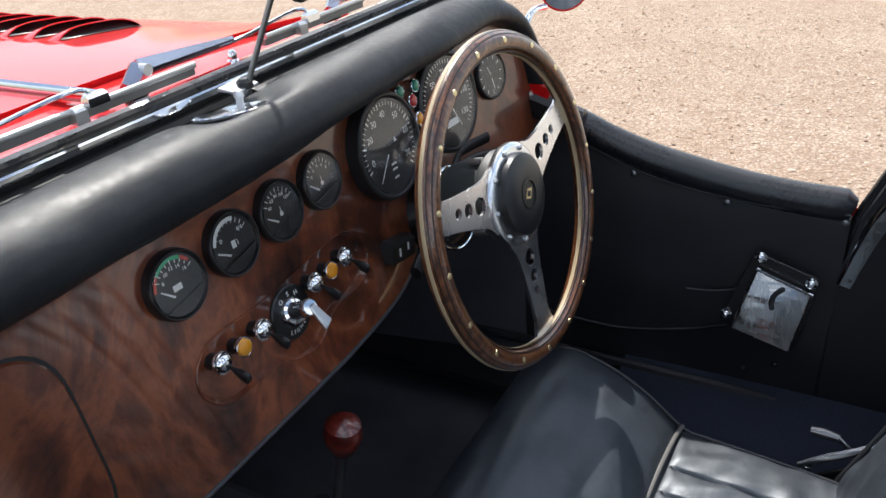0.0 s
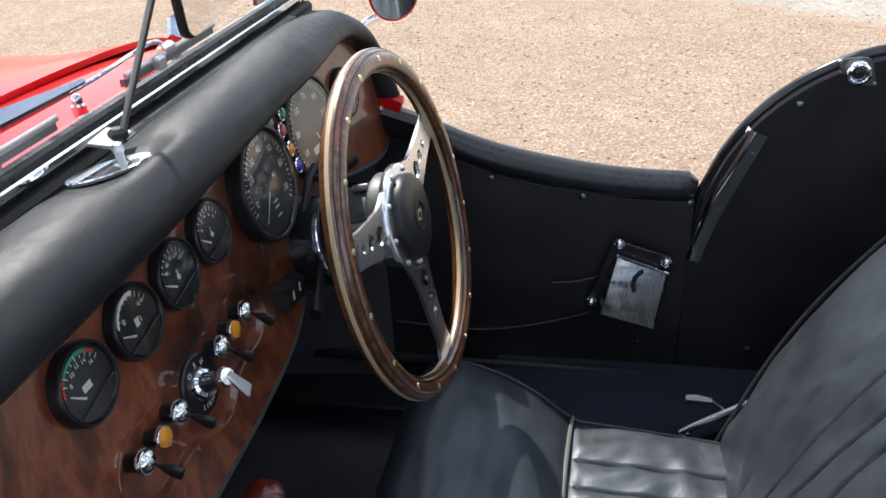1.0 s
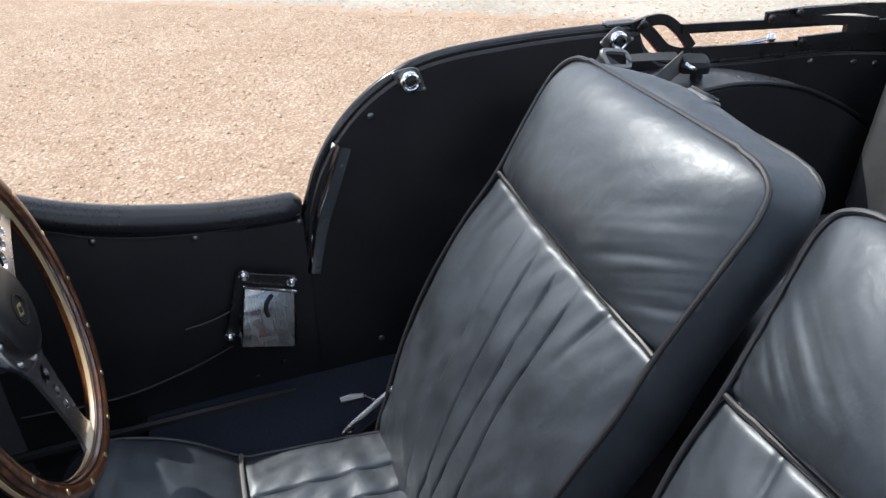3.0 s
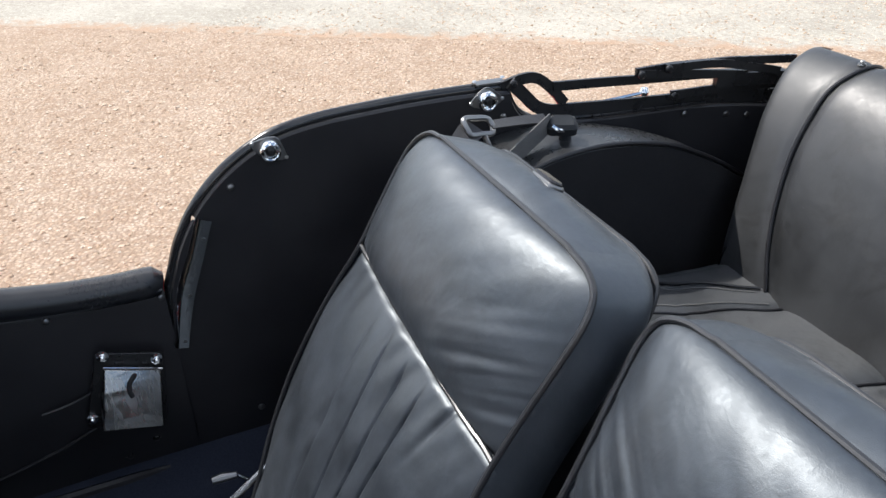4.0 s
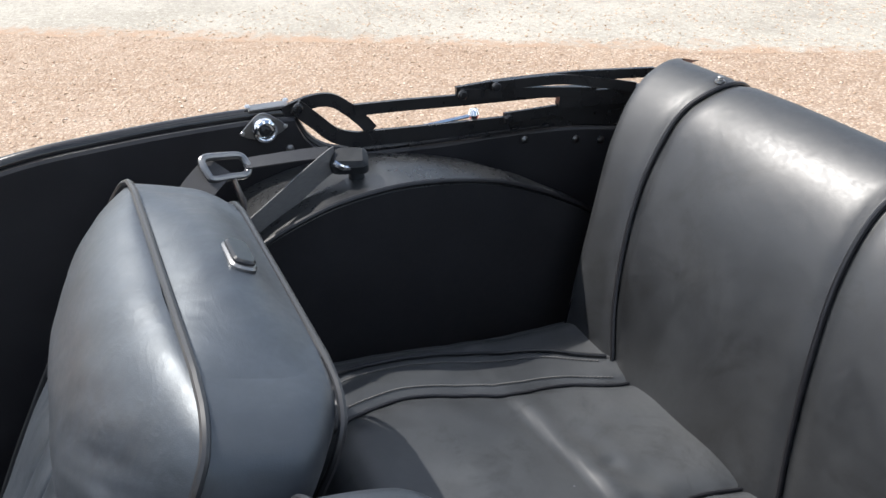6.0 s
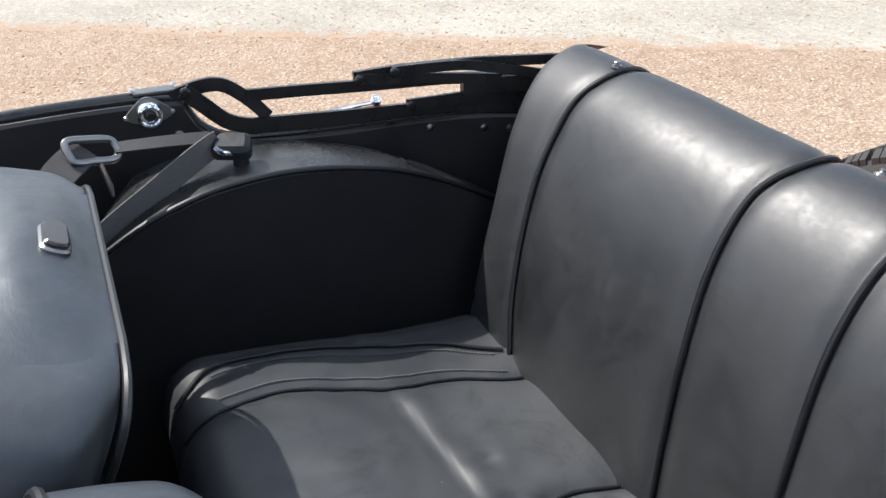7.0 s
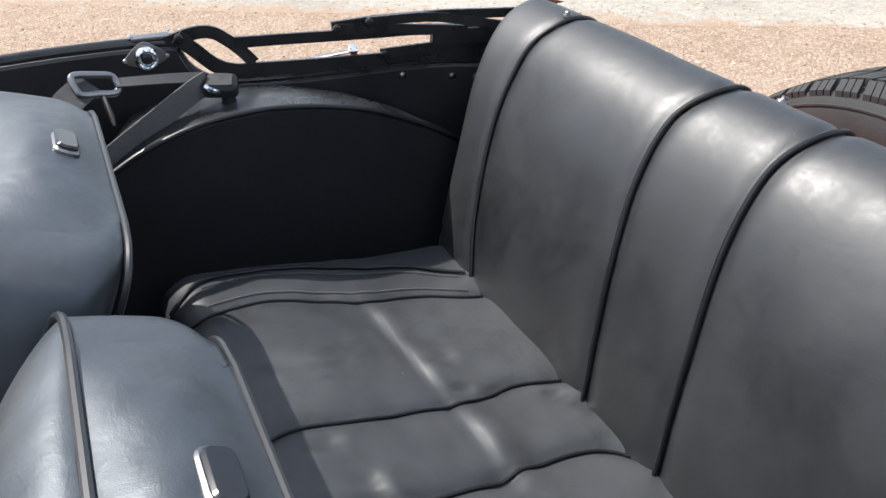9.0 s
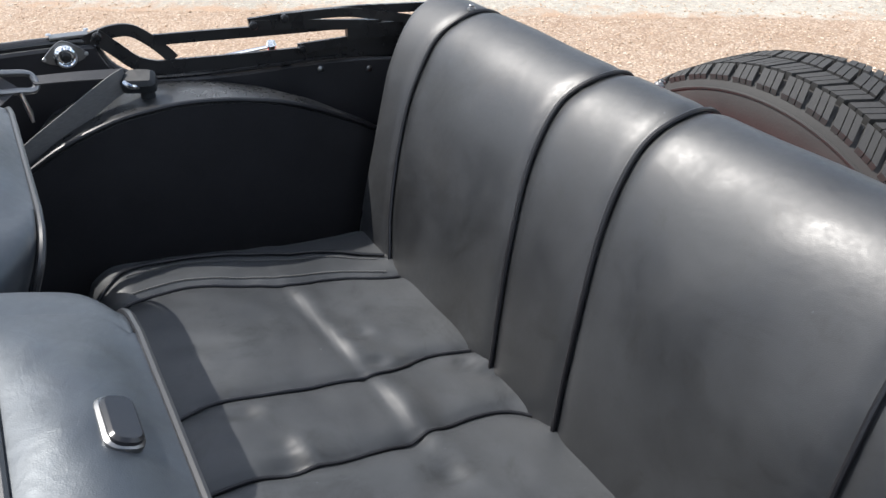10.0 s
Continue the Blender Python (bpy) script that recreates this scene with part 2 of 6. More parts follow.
c = n.mix(n.ramp(stone, [(0.50, 0.0), (0.85, 0.6)]), c, (0.622, 0.524, 0.429))
c = n.mix(n.ramp(clump, [(0.36, 0.55), (0.47, 0.0)]), c, (0.286, 0.197, 0.135))
c = n.mix(n.ramp(n.mix(0.5, gap, speck, "MULTIPLY"), [(0.24, 0.0), (0.38, 0.5)]), c, (0.208, 0.140, 0.098))
c = n.mix(n.ramp(speck, [(0.34, 0.55), (0.43, 0.0)]), c, (0.208, 0.140, 0.100))
n.color(c)
bmp = n.bump(gap, 0.010, 0.5)
n.bump(n.mix(0.5, speck, clump), 0.014, 0.6, bmp)
M["stone"] = mat("loose_stone", (0.5, 0.37, 0.28), 0.9, 0, 0.2)
n = Nodes(M["stone"])
isl = n.t.nodes.new("ShaderNodeNewGeometry").outputs["Random Per Island"]
n.color(n.ramp(isl, [(0.0, (0.42, 0.30, 0.21)), (0.4, (0.55, 0.41, 0.30)), (0.75, (0.66, 0.52, 0.40)), (1.0, (0.74, 0.64, 0.53))]))
M["tarmac"] = mat("pale_tarmac", (0.5, 0.47, 0.43), 0.9, 0, 0.2)
n = Nodes(M["tarmac"])
c = n.mix(n.ramp(n.noise(1.6, 5, 0.65), [(0.35, 0.0), (0.65, 1.0)]), (0.325, 0.298, 0.252), (0.435, 0.405, 0.35))
c = n.mix(n.ramp(n.noise(24, 8, 0.92), [(0.38, 0.8), (0.49, 0.0)]), c, (0.17, 0.155, 0.130))
c = n.mix(n.ramp(n.noise(29, 8, 0.92, 0.3), [(0.51, 0.0), (0.62, 0.75)]), c, (0.64, 0.60, 0.51))
grit = n.mix(n.ramp(n.noise(85, 5, 0.8), [(0.36, 0.7), (0.5, 0.0)]), (0.41, 0.29, 0.205), (0.19, 0.13, 0.09))
# gravel has spread over the first half metre of the tarmac
sep = n.t.nodes.new("ShaderNodeSeparateXYZ")
n.t.links.new(n.mapping(1.0, (0, 0, 0)), sep.inputs[0])
d1 = n.t.nodes.new("ShaderNodeMath")
d1.operation = "MULTIPLY_ADD"
n.t.links.new(sep.outputs[0], d1.inputs[0])
d1.inputs[1].default_value, d1.inputs[2].default_value = 0.818, -0.818 * 5.04 + 0.575 * 0.42
d2 = n.t.nodes.new("ShaderNodeMath")
d2.operation = "MULTIPLY_ADD"
n.t.links.new(sep.outputs[1], d2.inputs[0])
d2.inputs[1].default_value = -0.575
n.t.links.new(d1.outputs[0], d2.inputs[2])
d3 = n.t.nodes.new("ShaderNodeMath")
d3.operation = "MULTIPLY_ADD"
n.t.links.new(n.noise(7.0, 7, 0.75), d3.inputs[0])
d3.inputs[1].default_value = 1.0
n.t.links.new(d2.outputs[0], d3.inputs[2])
n.color(n.mix(n.ramp(d3.outputs[0], [(0.50, 1.0), (0.68, 0.0)]), c, grit))
n.bump(n.noise(90, 4, 0.7), 0.006, 0.4)


# ---- mesh helpers ----
def part(name, bm, material, parent=None, label="", angle=35):
    me = bpy.data.meshes.new(name)
    bmesh.ops.recalc_face_normals(bm, faces=bm.faces)
    bm.to_mesh(me)
    bm.free()
    me.polygons.foreach_set("use_smooth", [True] * len(me.polygons))
    me.set_sharp_from_angle(angle=radians(angle))
    me.materials.append(material)
    ob = new(name, me)
    if parent is not None:
        ob.parent = parent
        if parent.parent is None:
            ob.matrix_parent_inverse = parent.matrix_basis.inverted()
    if label:
        ob["label"] = label
    return ob


def thing(name, at, label, category, group=""):
    ob = new(name)
    ob.empty_display_size = 0.05
    ob.matrix_basis = Matrix.Translation(at)
    return tagged(ob, label, category, group)


def grid(rows, closed=False, caps=False, bm=None, m=None):
    """Faces between rows of points. closed: each row is a ring; caps: the first and last rows are filled."""
    bm = bm or bmesh.new()
    vs = [[bm.verts.new(m @ Vector(p) if m else p) for p in row] for row in rows]
    k = len(rows[0])
    for a, b in zip(vs, vs[1:]):
        for i in range(k if closed else k - 1):
            j = (i + 1) % k
            bm.faces.new((a[i], a[j], b[j], b[i]))
    if caps:
        bm.faces.new(vs[0])
        bm.faces.new(vs[-1])
    return bm


def frames_along(pts, closed=False):
    pts = [Vector(p) for p in pts]
    k = len(pts)
    tan = [((pts[(i + 1) % k] - pts[i - 1]) if closed else (pts[min(i + 1, k - 1)] - pts[max(i - 1, 0)])).normalized() for i in range(k)]
    up = Vector((0, 0, 1)) if abs(tan[0].z) < 0.9 else Vector((1, 0, 0))
    nor = (up - tan[0] * up.dot(tan[0])).normalized()
    out = []
    for p, t in zip(pts, tan):
        nor = (nor - t * nor.dot(t)).normalized()
        out.append((p, nor, t.cross(nor)))
    return out


def tube(pts, r, sides=10, closed=False, bm=None, flat=1.0):
    """A round bar along points; r is one radius or one for each point; flat squeezes it along its second axis."""
    rs = r if hasattr(r, "__len__") else [r] * len(pts)
    rows = [[p + n * (q * math.cos(a)) + b * (q * flat * math.sin(a)) for a in (2 * math.pi * i / sides for i in range(sides))] for (p, n, b), q in zip(frames_along(pts, closed), rs)]
    if closed:
        rows.append(rows[0])
    bm = bm or bmesh.new()
    grid(rows, True, not closed, bm)
    if closed:
        bmesh.ops.remove_doubles(bm, verts=bm.verts, dist=1e-6)
    return bm


def lathe(profile, m, sides=32, bm=None):
    """A turned body: (radius, height) pairs round the z axis of m."""
    rows = [[m @ Vector((max(r, 1e-5) * math.cos(a), max(r, 1e-5) * math.sin(a), h)) for a in (2 * math.pi * i / sides for i in range(sides))] for r, h in profile]
    return grid(rows, True, True, bm)


def plate(outline, d, m, bevel=0.0, bm=None):
    """A flat plate: its outline lies in the xy plane of m, it rises to z = d, with its upper edge chamfered."""
    k = len(outline)
    pts = [Vector((x, y, 0)) for x, y in outline]
    area = sum(a.x * b.y - b.x * a.y for a, b in zip(pts, pts[1:] + pts[:1]))
    if area < 0:
        pts.reverse()
    inn = []
    for i in range(k):
        t = (pts[(i + 1) % k] - pts[i - 1]).normalized()
        inn.append(pts[i] + Vector((-t.y, t.x, 0)) * bevel)
    rows = [pts, [p + Vector((0, 0, d - bevel)) for p in pts], [p + Vector((0, 0, d)) for p in inn]]
    return grid(rows, True, True, bm, m)


def box(sx, sy, sz, m, bevel=0.0, bm=None):
    x, y = sx / 2, sy / 2
    return plate([(-x, -y), (x, -y), (x, y), (-x, y)], sz, m @ Matrix.Translation((0, 0, -sz / 2)), bevel, bm)


def smooth(pts, k=6, closed=False):
    """Points along a Catmull-Rom curve through the given ones."""
    pts = [Vector(p) for p in pts]
    n = len(pts)
    out = []
    for i in range(n if closed else n - 1):
        if closed:
            a, b, c, d = pts[i - 1], pts[i], pts[(i + 1) % n], pts[(i + 2) % n]
        else:
            a, b, c, d = pts[max(i - 1, 0)], pts[i], pts[i + 1], pts[min(i + 2, n - 1)]
        for j in range(k):
            t = j / k
            out.append(0.5 * (2 * b + (c - a) * t + (2 * a - 5 * b + 4 * c - d) * t * t + (3 * b - a - 3 * c + d) * t ** 3))
    if not closed:
        out.append(pts[-1])
    return out


def lerp_table(table):
    xs, ys = zip(*sorted(table))
    return lambda v: float(np.interp(v, xs, ys))


def curve_table(table):
    """A smooth function through (x, y) pairs."""
    pts = smooth([(x, y, 0) for x, y in sorted(table)], 10)
    xs, ys = [p.x for p in pts], [p.y for p in pts]
    return lambda v: float(np.interp(v, xs, ys))


def bell(v, w):
    return math.exp(-(v / w) ** 2)


def facing(x, y, z, tilt=0.0, turn=0.0):
    """The pose of a fitting on the dash: its x to the car's right, its y up, its z out towards the seats."""
    return LEAN @ Matrix.Translation((x, y, z)) @ Matrix.Rotation(radians(turn), 4, "Z") @ Matrix.Rotation(radians(90 - tilt), 4, "X")


def oval(rx, ry, k=28, cx=0, cy=0):
    return [(cx + rx * math.cos(2 * math.pi * i / k), cy + ry * math.sin(2 * math.pi * i / k)) for i in range(k)]


def rounded(pts, r, k=5):
    """A polygon with its corners rounded by r."""
    out = []
    n = len(pts)
    for i in range(n):
        p, a, b = Vector(pts[i]), Vector(pts[i - 1]), Vector(pts[(i + 1) % n])
        u, v = (a - p), (b - p)
        q = min(r, u.length * 0.45, v.length * 0.45)
        s, e = p + u.normalized() * q, p + v.normalized() * q
        for j in range(k + 1):
            t = j / k
            w = s * (1 - t) ** 2 + p * 2 * t * (1 - t) + e * t * t
            out.append((w.x, w.y))
    return out


def writing(text, size, m, material, parent, name="numeral"):
    cu = bpy.data.curves.new(name, "FONT")
    cu.body, cu.size, cu.align_x, cu.align_y = text, size, "CENTER", "CENTER"
    cu.extrude = 0.0001
    tmp = bpy.data.objects.new(name, cu)
    me = bpy.data.meshes.new_from_object(tmp)
    bpy.data.objects.remove(tmp)
    me.transform(m)
    me.materials.append(material)
    ob = new(name, me)
    ob.parent = parent
    if parent.parent is None:
        ob.matrix_parent_inverse = parent.matrix_basis.inverted()
    return ob


# ---- ground ----
CX = 0.07
rng = random.Random(4)


def flat_sheet(name, outline, z, material, label, kind):
    bm = bmesh.new()
    bm.faces.new([bm.verts.new((x, y, z)) for x, y in outline])
    ob = part(name, bm, material)
    return tagged(ob, label, "ground", kind=kind)


flat_sheet("ground", [(-400, -400), (400, -400), (400, 400), (-400, 400)], 0.0, M["gravel"], "pinkish pale gravel car park in full sun", "structure")
edge = []
for i in range(90):
    s = -12 + i * 0.3
    w = 0.10 * noise.noise((s * 1.3, 2, 0)) + 0.05 * noise.noise((s * 5, 7, 0)) + 0.008 * s * s * 0.2
    w += 0.05 * max(0.0, s - 1.5) ** 1.5
    edge.append((5.04 + 0.575 * s + w * 0.8, 0.42 + 0.818 * s - w * 0.55))
far = [(edge[-1][0] + 60, edge[-1][1] + 10), (edge[-1][0] + 60, edge[0][1] - 60), (edge[0][0] + 10, edge[0][1] - 60)]
flat_sheet("road", edge + far, 0.0006, M["tarmac"], "pale worn tarmac with a ragged edge against gravel", "structure")

# loose stones over the gravel
verts, faces = [], []
oct_f = [(0, 1, 2), (0, 2, 3), (0, 3, 4), (0, 4, 1), (5, 2, 1), (5, 3, 2), (5, 4, 3), (5, 1, 4)]
for i in range(26000):
    x = 0.9 + 3.7 * rng.random() ** 1.2
    y = -5.5 + 8.5 * rng.random()
    r = 0.0035 + 0.008 * rng.random() ** 3
    h, a = r * rng.uniform(0.45, 0.9), rng.uniform(0, 6.28)
    base = len(verts)
    ring = [(x + r * rng.uniform(0.6, 1.2) * math.cos(a + q * 1.57), y + r * rng.uniform(0.6, 1.2) * math.sin(a + q * 1.57), h * rng.uniform(0.2, 0.5)) for q in range(4)]
    verts += [(x, y, h)] + ring + [(x, y, -0.002)]
    faces += [tuple(base + q for q in f) for f in oct_f]
me = bpy.data.meshes.new("gravel_stones")
me.from_pydata(verts, [], faces)
me.materials.append(M["stone"])
tagged(new("gravel_stones", me), "scattered small loose stones on the gravel", "gravel", kind="stuff")

# ---- car body ----
car = thing("car", (CX, 0, 0), "red open vintage style sports car with black trim", "car")

door_top = curve_table([(0.006, 0.630), (0.02, 0.634), (0.08, 0.636), (0.162, 0.645), (0.27, 0.667), (0.345, 0.691), (0.39, 0.711), (0.45, 0.735), (0.52, 0.77), (0.60, 0.815), (0.70, 0.84)])
side_x = curve_table([(-1.35, 0.36), (-1.15, 0.48), (-1.0, 0.553), (-0.9, 0.592), (-0.75, 0.625), (-0.55, 0.648), (-0.3, 0.658), (0.0, 0.662), (0.3, 0.655), (0.5, 0.645), (0.7, 0.62), (1.2, 0.52)])


def side_wall(ys, top, thick, z0, bm=None, inset=0.0):
    """A panel that follows the car's side, with a thickness outwards and a rounded top edge."""
    rows = []
    for y in ys:
        x, z = side_x(y) - inset, top(y)
        rows.append([(x, y, z0), (x, y, z - 0.012), (x + 0.003, y, z - 0.003), (x + thick * 0.5, y, z), (x + thick - 0.003, y, z - 0.003), (x + thick, y, z - 0.012), (x + thick, y, z0)])
    return grid(rows, True, True, bm)


def span(a, b, k):
    return [a + (b - a) * i / (k - 1) for i in range(k)]


# the right door with its padded top roll
part("door_panel", side_wall(span(0.006, 0.475, 30), lambda y: door_top(y) - 0.03, 0.030, 0.20), M["trim"], car, "flat black trimmed door panel")
roll = [(side_x(y) + 0.018, y, door_top(y) - 0.021) for y in span(0.006, 0.50, 40)]
part("door_top_roll", tube(roll, [0.016] + [0.024] * 38 + [0.02], 14, flat=1.0), M["roll"], car, "black padded vinyl roll along the door top")
door_line = curve_table([(0.004, 0.608), (0.064, 0.605), (0.148, 0.608), (0.228, 0.618), (0.303, 0.637), (0.348, 0.656), (0.40, 0.680), (0.47, 0.712)])
part("door_piping", tube([(side_x(y) - 0.001, y, door_line(y)) for y in span(0.008, 0.46, 40)], 0.0022, 6), M["seat_piping"], car, "thin black piping")
for y, z in ((0.302, 0.630), (0.166, 0.603), (0.012, 0.596)):
    m = Matrix.Translation((side_x(y) - 0.001, y, z)) @ Matrix.Rotation(radians(-90), 4, "Y")
    part("trim_screw", lathe([(0.0052, 0), (0.0048, 0.002), (0.0025, 0.0034), (0.0, 0.0036)], m, 14), M["dull"], car, "small domed screw in a cup washer")
# lower trim fold and sill
part("door_fold", tube(smooth([(0.648, 0.47, 0.36), (0.650, 0.33, 0.352), (0.653, 0.22, 0.372), (0.655, 0.14, 0.40)], 8), 0.003, 6), M["trim"], car)
part("door_fold", tube(smooth([(0.650, 0.21, 0.452), (0.652, 0.17, 0.456), (0.654, 0.13, 0.468)], 8), 0.0026, 6), M["trim"], car)
part("sill", tube([(0.638, y, 0.292) for y in span(0.06, 0.62, 20)], [0.004, 0.007] + [0.009] * 18, 8), M["trim"], car, "black covered door sill")
bm = grid([[(0.66, y, 0.30), (0.60, y, 0.285), (0.54, y, 0.272), (0.50, y, 0.262)] for y in span(-0.36, 0.30, 16)])
part("sill_carpet", bm, M["carpet"], car, "dark navy carpet beside the seat")

# rear quarter: trim board, beaded edge
q_top = curve_table([(-0.012, 0.636), (-0.022, 0.660), (-0.032, 0.683), (-0.058, 0.725), (-0.094, 0.764), (-0.138, 0.796), (-0.189, 0.819), (-0.25, 0.830), (-0.32, 0.834), (-0.40, 0.836), (-0.50, 0.835), (-0.553, 0.831)])
q_edge = [(0.012, 0.20), (0.006, 0.52), (-0.004, 0.60)] + [(y, q_top(y) - 0.012) for y in [-0.022 - 0.53 * (i / 39) ** 1.5 for i in range(40)]]
rear_edge = smooth([(-0.553, 0.820, 0), (-0.556, 0.808, 0), (-0.566, 0.787, 0), (-0.584, 0.770, 0), (-0.61, 0.760, 0), (-0.66, 0.755, 0), (-0.75, 0.752, 0), (-0.85, 0.755, 0), (-0.95, 0.755, 0), (-1.05, 0.745, 0), (-1.14, 0.71, 0)], 5)
q_edge += [(p.x, p.y) for p in rear_edge[1:]]


def edge_panel(edge_pts, thick, z0, inset):
    rows = []
    for y, z in edge_pts:
        x = side_x(y) - inset
        rows.append([(x, y, min(z0, z - 0.01)), (x, y, z - 0.004), (x + 0.003, y, z), (x + thick, y, z), (x + thick, y, min(z0, z - 0.01))])
    return grid(rows, True, True)


part("quarter_panel", edge_panel(q_edge, 0.022, 0.20, 0.0), M["trim"], car, "plain black trim board behind the door", 25)
bead = [(side_x(y) + 0.016, y, z + 0.003) for y, z in q_edge[1:44]]
part("edge_bead", tube(bead, 0.0085, 14), M["gloss"], car, "glossy black beading along the cockpit edge")
part("edge_bead", tube([(x - 0.012, y - 0.002, z - 0.004) for x, y, z in bead], 0.0012, 8), M["dull"], car, "thin bright strip inside the beading")
part("edge_bead", tube([(side_x(p.x) + 0.012, p.x, p.y + 0.002) for p in rear_edge[1:]], 0.006, 8), M["satin"], car)
# outer skin and the wing below it
skin = [(y, z - 0.004) for y, z in q_edge] 
part("outer_skin", edge_panel(skin, 0.010, 0.25, -0.024), M["red"], car, "red painted rear body side", 25)
part("door_skin", side_wall(span(0.002, 0.475, 20), lambda y: door_top(y) - 0.012, 0.010, 0.25, inset=-0.032), M["red"], car, "red painted door skin")
wing = []
for i in range(17):
    a = math.pi * i / 16
    y, z = -0.62 + 0.42 * math.cos(a), 0.30 + 0.40 * math.sin(a)
    wing.append([(0.68, y, z), (0.74, y, z + 0.012), (0.80, y, z + 0.005), (0.855, y, z - 0.02), (0.87, y, z - 0.05)])
part("rear_wing", grid(wing), M["red"], car, "curved red rear wing")

# inner wheel arch with welted edge
arch_y = span(-0.36, -1.0, 44)


arch_z = curve_table([(-0.35, 0.680), (-0.40, 0.709), (-0.428, 0.724), (-0.468, 0.744), (-0.507, 0.757), (-0.555, 0.767), (-0.623, 0.769), (-0.68, 0.762), (-0.72, 0.753), (-0.765, 0.740), (-0.805, 0.723), (-0.861, 0.694), (-0.92, 0.657), (-1.0, 0.60)])


def arch_x(y):
    return 0.490 + 0.03 * (-0.42 - y) / 0.5


rows, side_rows = [], []
for y in arch_y:
    x, z, so = arch_x(y), arch_z(y), side_x(y) - 0.001
    so = x + 0.012 + (so - x - 0.012) * min(1.0, max(0.0, (-0.36 - y) / 0.12))
    side_rows.append([(x, y, 0.25), (x, y, z - 0.03), (x, y, z - 0.005)])
    rows.append([(x, y, z - 0.005), (x + 0.004, y, z)] + [(x + (so - x) * t, y, z - 0.012 * t + 0.006 * math.sin(math.pi * t) + 0.0025 * noise.noise((y * 14, t * 5, 3)) * math.sin(math.pi * t)) for t in (0.15, 0.3, 0.45, 0.6, 0.8, 1.0)])
part("wheel_arch", grid(rows), M["arch_vinyl"], car, "glossy black vinyl top of the wheel arch", 40)
part("arch_side", grid(side_rows), M["arch_side"], car, "dull black inner side of the wheel arch", 40)
part("arch_welt", tube([(arch_x(y), y, arch_z(y) + 0.001) for y in arch_y], 0.0035, 8), M["piping"], car, "piped welt round the wheel arch")

# left side, rear bulkhead, floor: plain parts that close the tub
for name, ys, top in (("left_door", span(0.006, 0.475, 14), door_top), ("left_quarter", span(-1.1, -0.03, 24), lambda y: 0.80 if y > -0.55 else 0.75)):
    rows = []
    for y in ys:
        x, z = 2 * CX - side_x(y), top(y)
        rows.append([(x, y, 0.20), (x, y, z - 0.01), (x - 0.01, y, z), (x - 0.03, y, z - 0.01), (x - 0.03, y, 0.25)])
    part(name, grid(rows, True, True), M["trim"], car, "plain black trimmed body side")
part("cabin_floor", box(1.20, 2.05, 0.02, pose(CX, -0.08, 0.16), 0.004), M["footwell"], car, "black covered cabin floor")
part("tunnel", box(0.16, 0.9, 0.12, pose(CX + 0.02, 0.45, 0.23), 0.03), M["footwell"], car, "black covered transmission tunnel")
part("footwell_bulkhead", box(1.16, 0.02, 0.62, pose(CX, 0.90, 0.48), 0.004), M["footwell"], car, "black front bulkhead")
rows = []
for x in span(-0.42, 0.56, 12):
    d = abs(x - CX) / 0.49
    rows.append([(x, -1.10, 0.20), (x, -1.10 + 0.02 * d, 0.80 - 0.06 * d ** 3), (x, -1.14, 0.80 - 0.07 * d ** 3), (x, -1.22, 0.66 - 0.05 * d ** 2), (x, -1.36, 0.42)])
part("tail_panel", grid(rows), M["red"], car, "sloping red tail panel behind the rear bench")

for sgn in (1, -1):
    rows = []
    for y in span(0.478, 0.93, 12):
        x = CX + sgn * (side_x(y) - CX)
        rows.append([(x, y, 0.15), (x, y, 0.6), (x, y, 0.80), (x + sgn * 0.02, y, 0.80), (x + sgn * 0.02, y, 0.15)])
    part("footwell_side", grid(rows, True, True), M["footwell"], car, "black lined footwell side")
part("sill_board", box(0.14, 1.9, 0.02, pose(0.63, -0.05, 0.235), 0.004), M["trim"], car, "black sill board")
part("sill_board", box(0.14, 1.9, 0.02, pose(2 * CX - 0.63, -0.05, 0.235), 0.004), M["trim"], car, "black sill board")
part("under_scuttle", box(1.18, 0.40, 0.01, pose(CX, 0.72, 0.80, 0, 0, 0), 0.002), M["footwell"], car, "black underside of the scuttle")
part("hinge_post", box(0.016, 0.040, 0.026, pose(0.640, 0.444, 0.756, 24, 0, 0), 0.008), M["red"], car, "red painted end of the scuttle hoop")
part("hinge_cover", box(0.030, 0.10, 0.035, pose(0.640, 0.425, 0.722, 18, 0, 0), 0.010), M["satin"], car, "black hinge cover")

# scuttle and bonnet
def bonnet_z(x, y):
    f = (y - 0.64) / 1.2
    half = 0.66 - 0.22 * f
    d = min(1.0, abs(x - CX) / half)
    swell = 0.17 * min(1.0, max(0.0, (y - 0.64) / 0.22))
    return 0.896 - 0.012 * f - swell * (x - CX) ** 2 - (0.10 - 0.3 * swell) * d ** 8


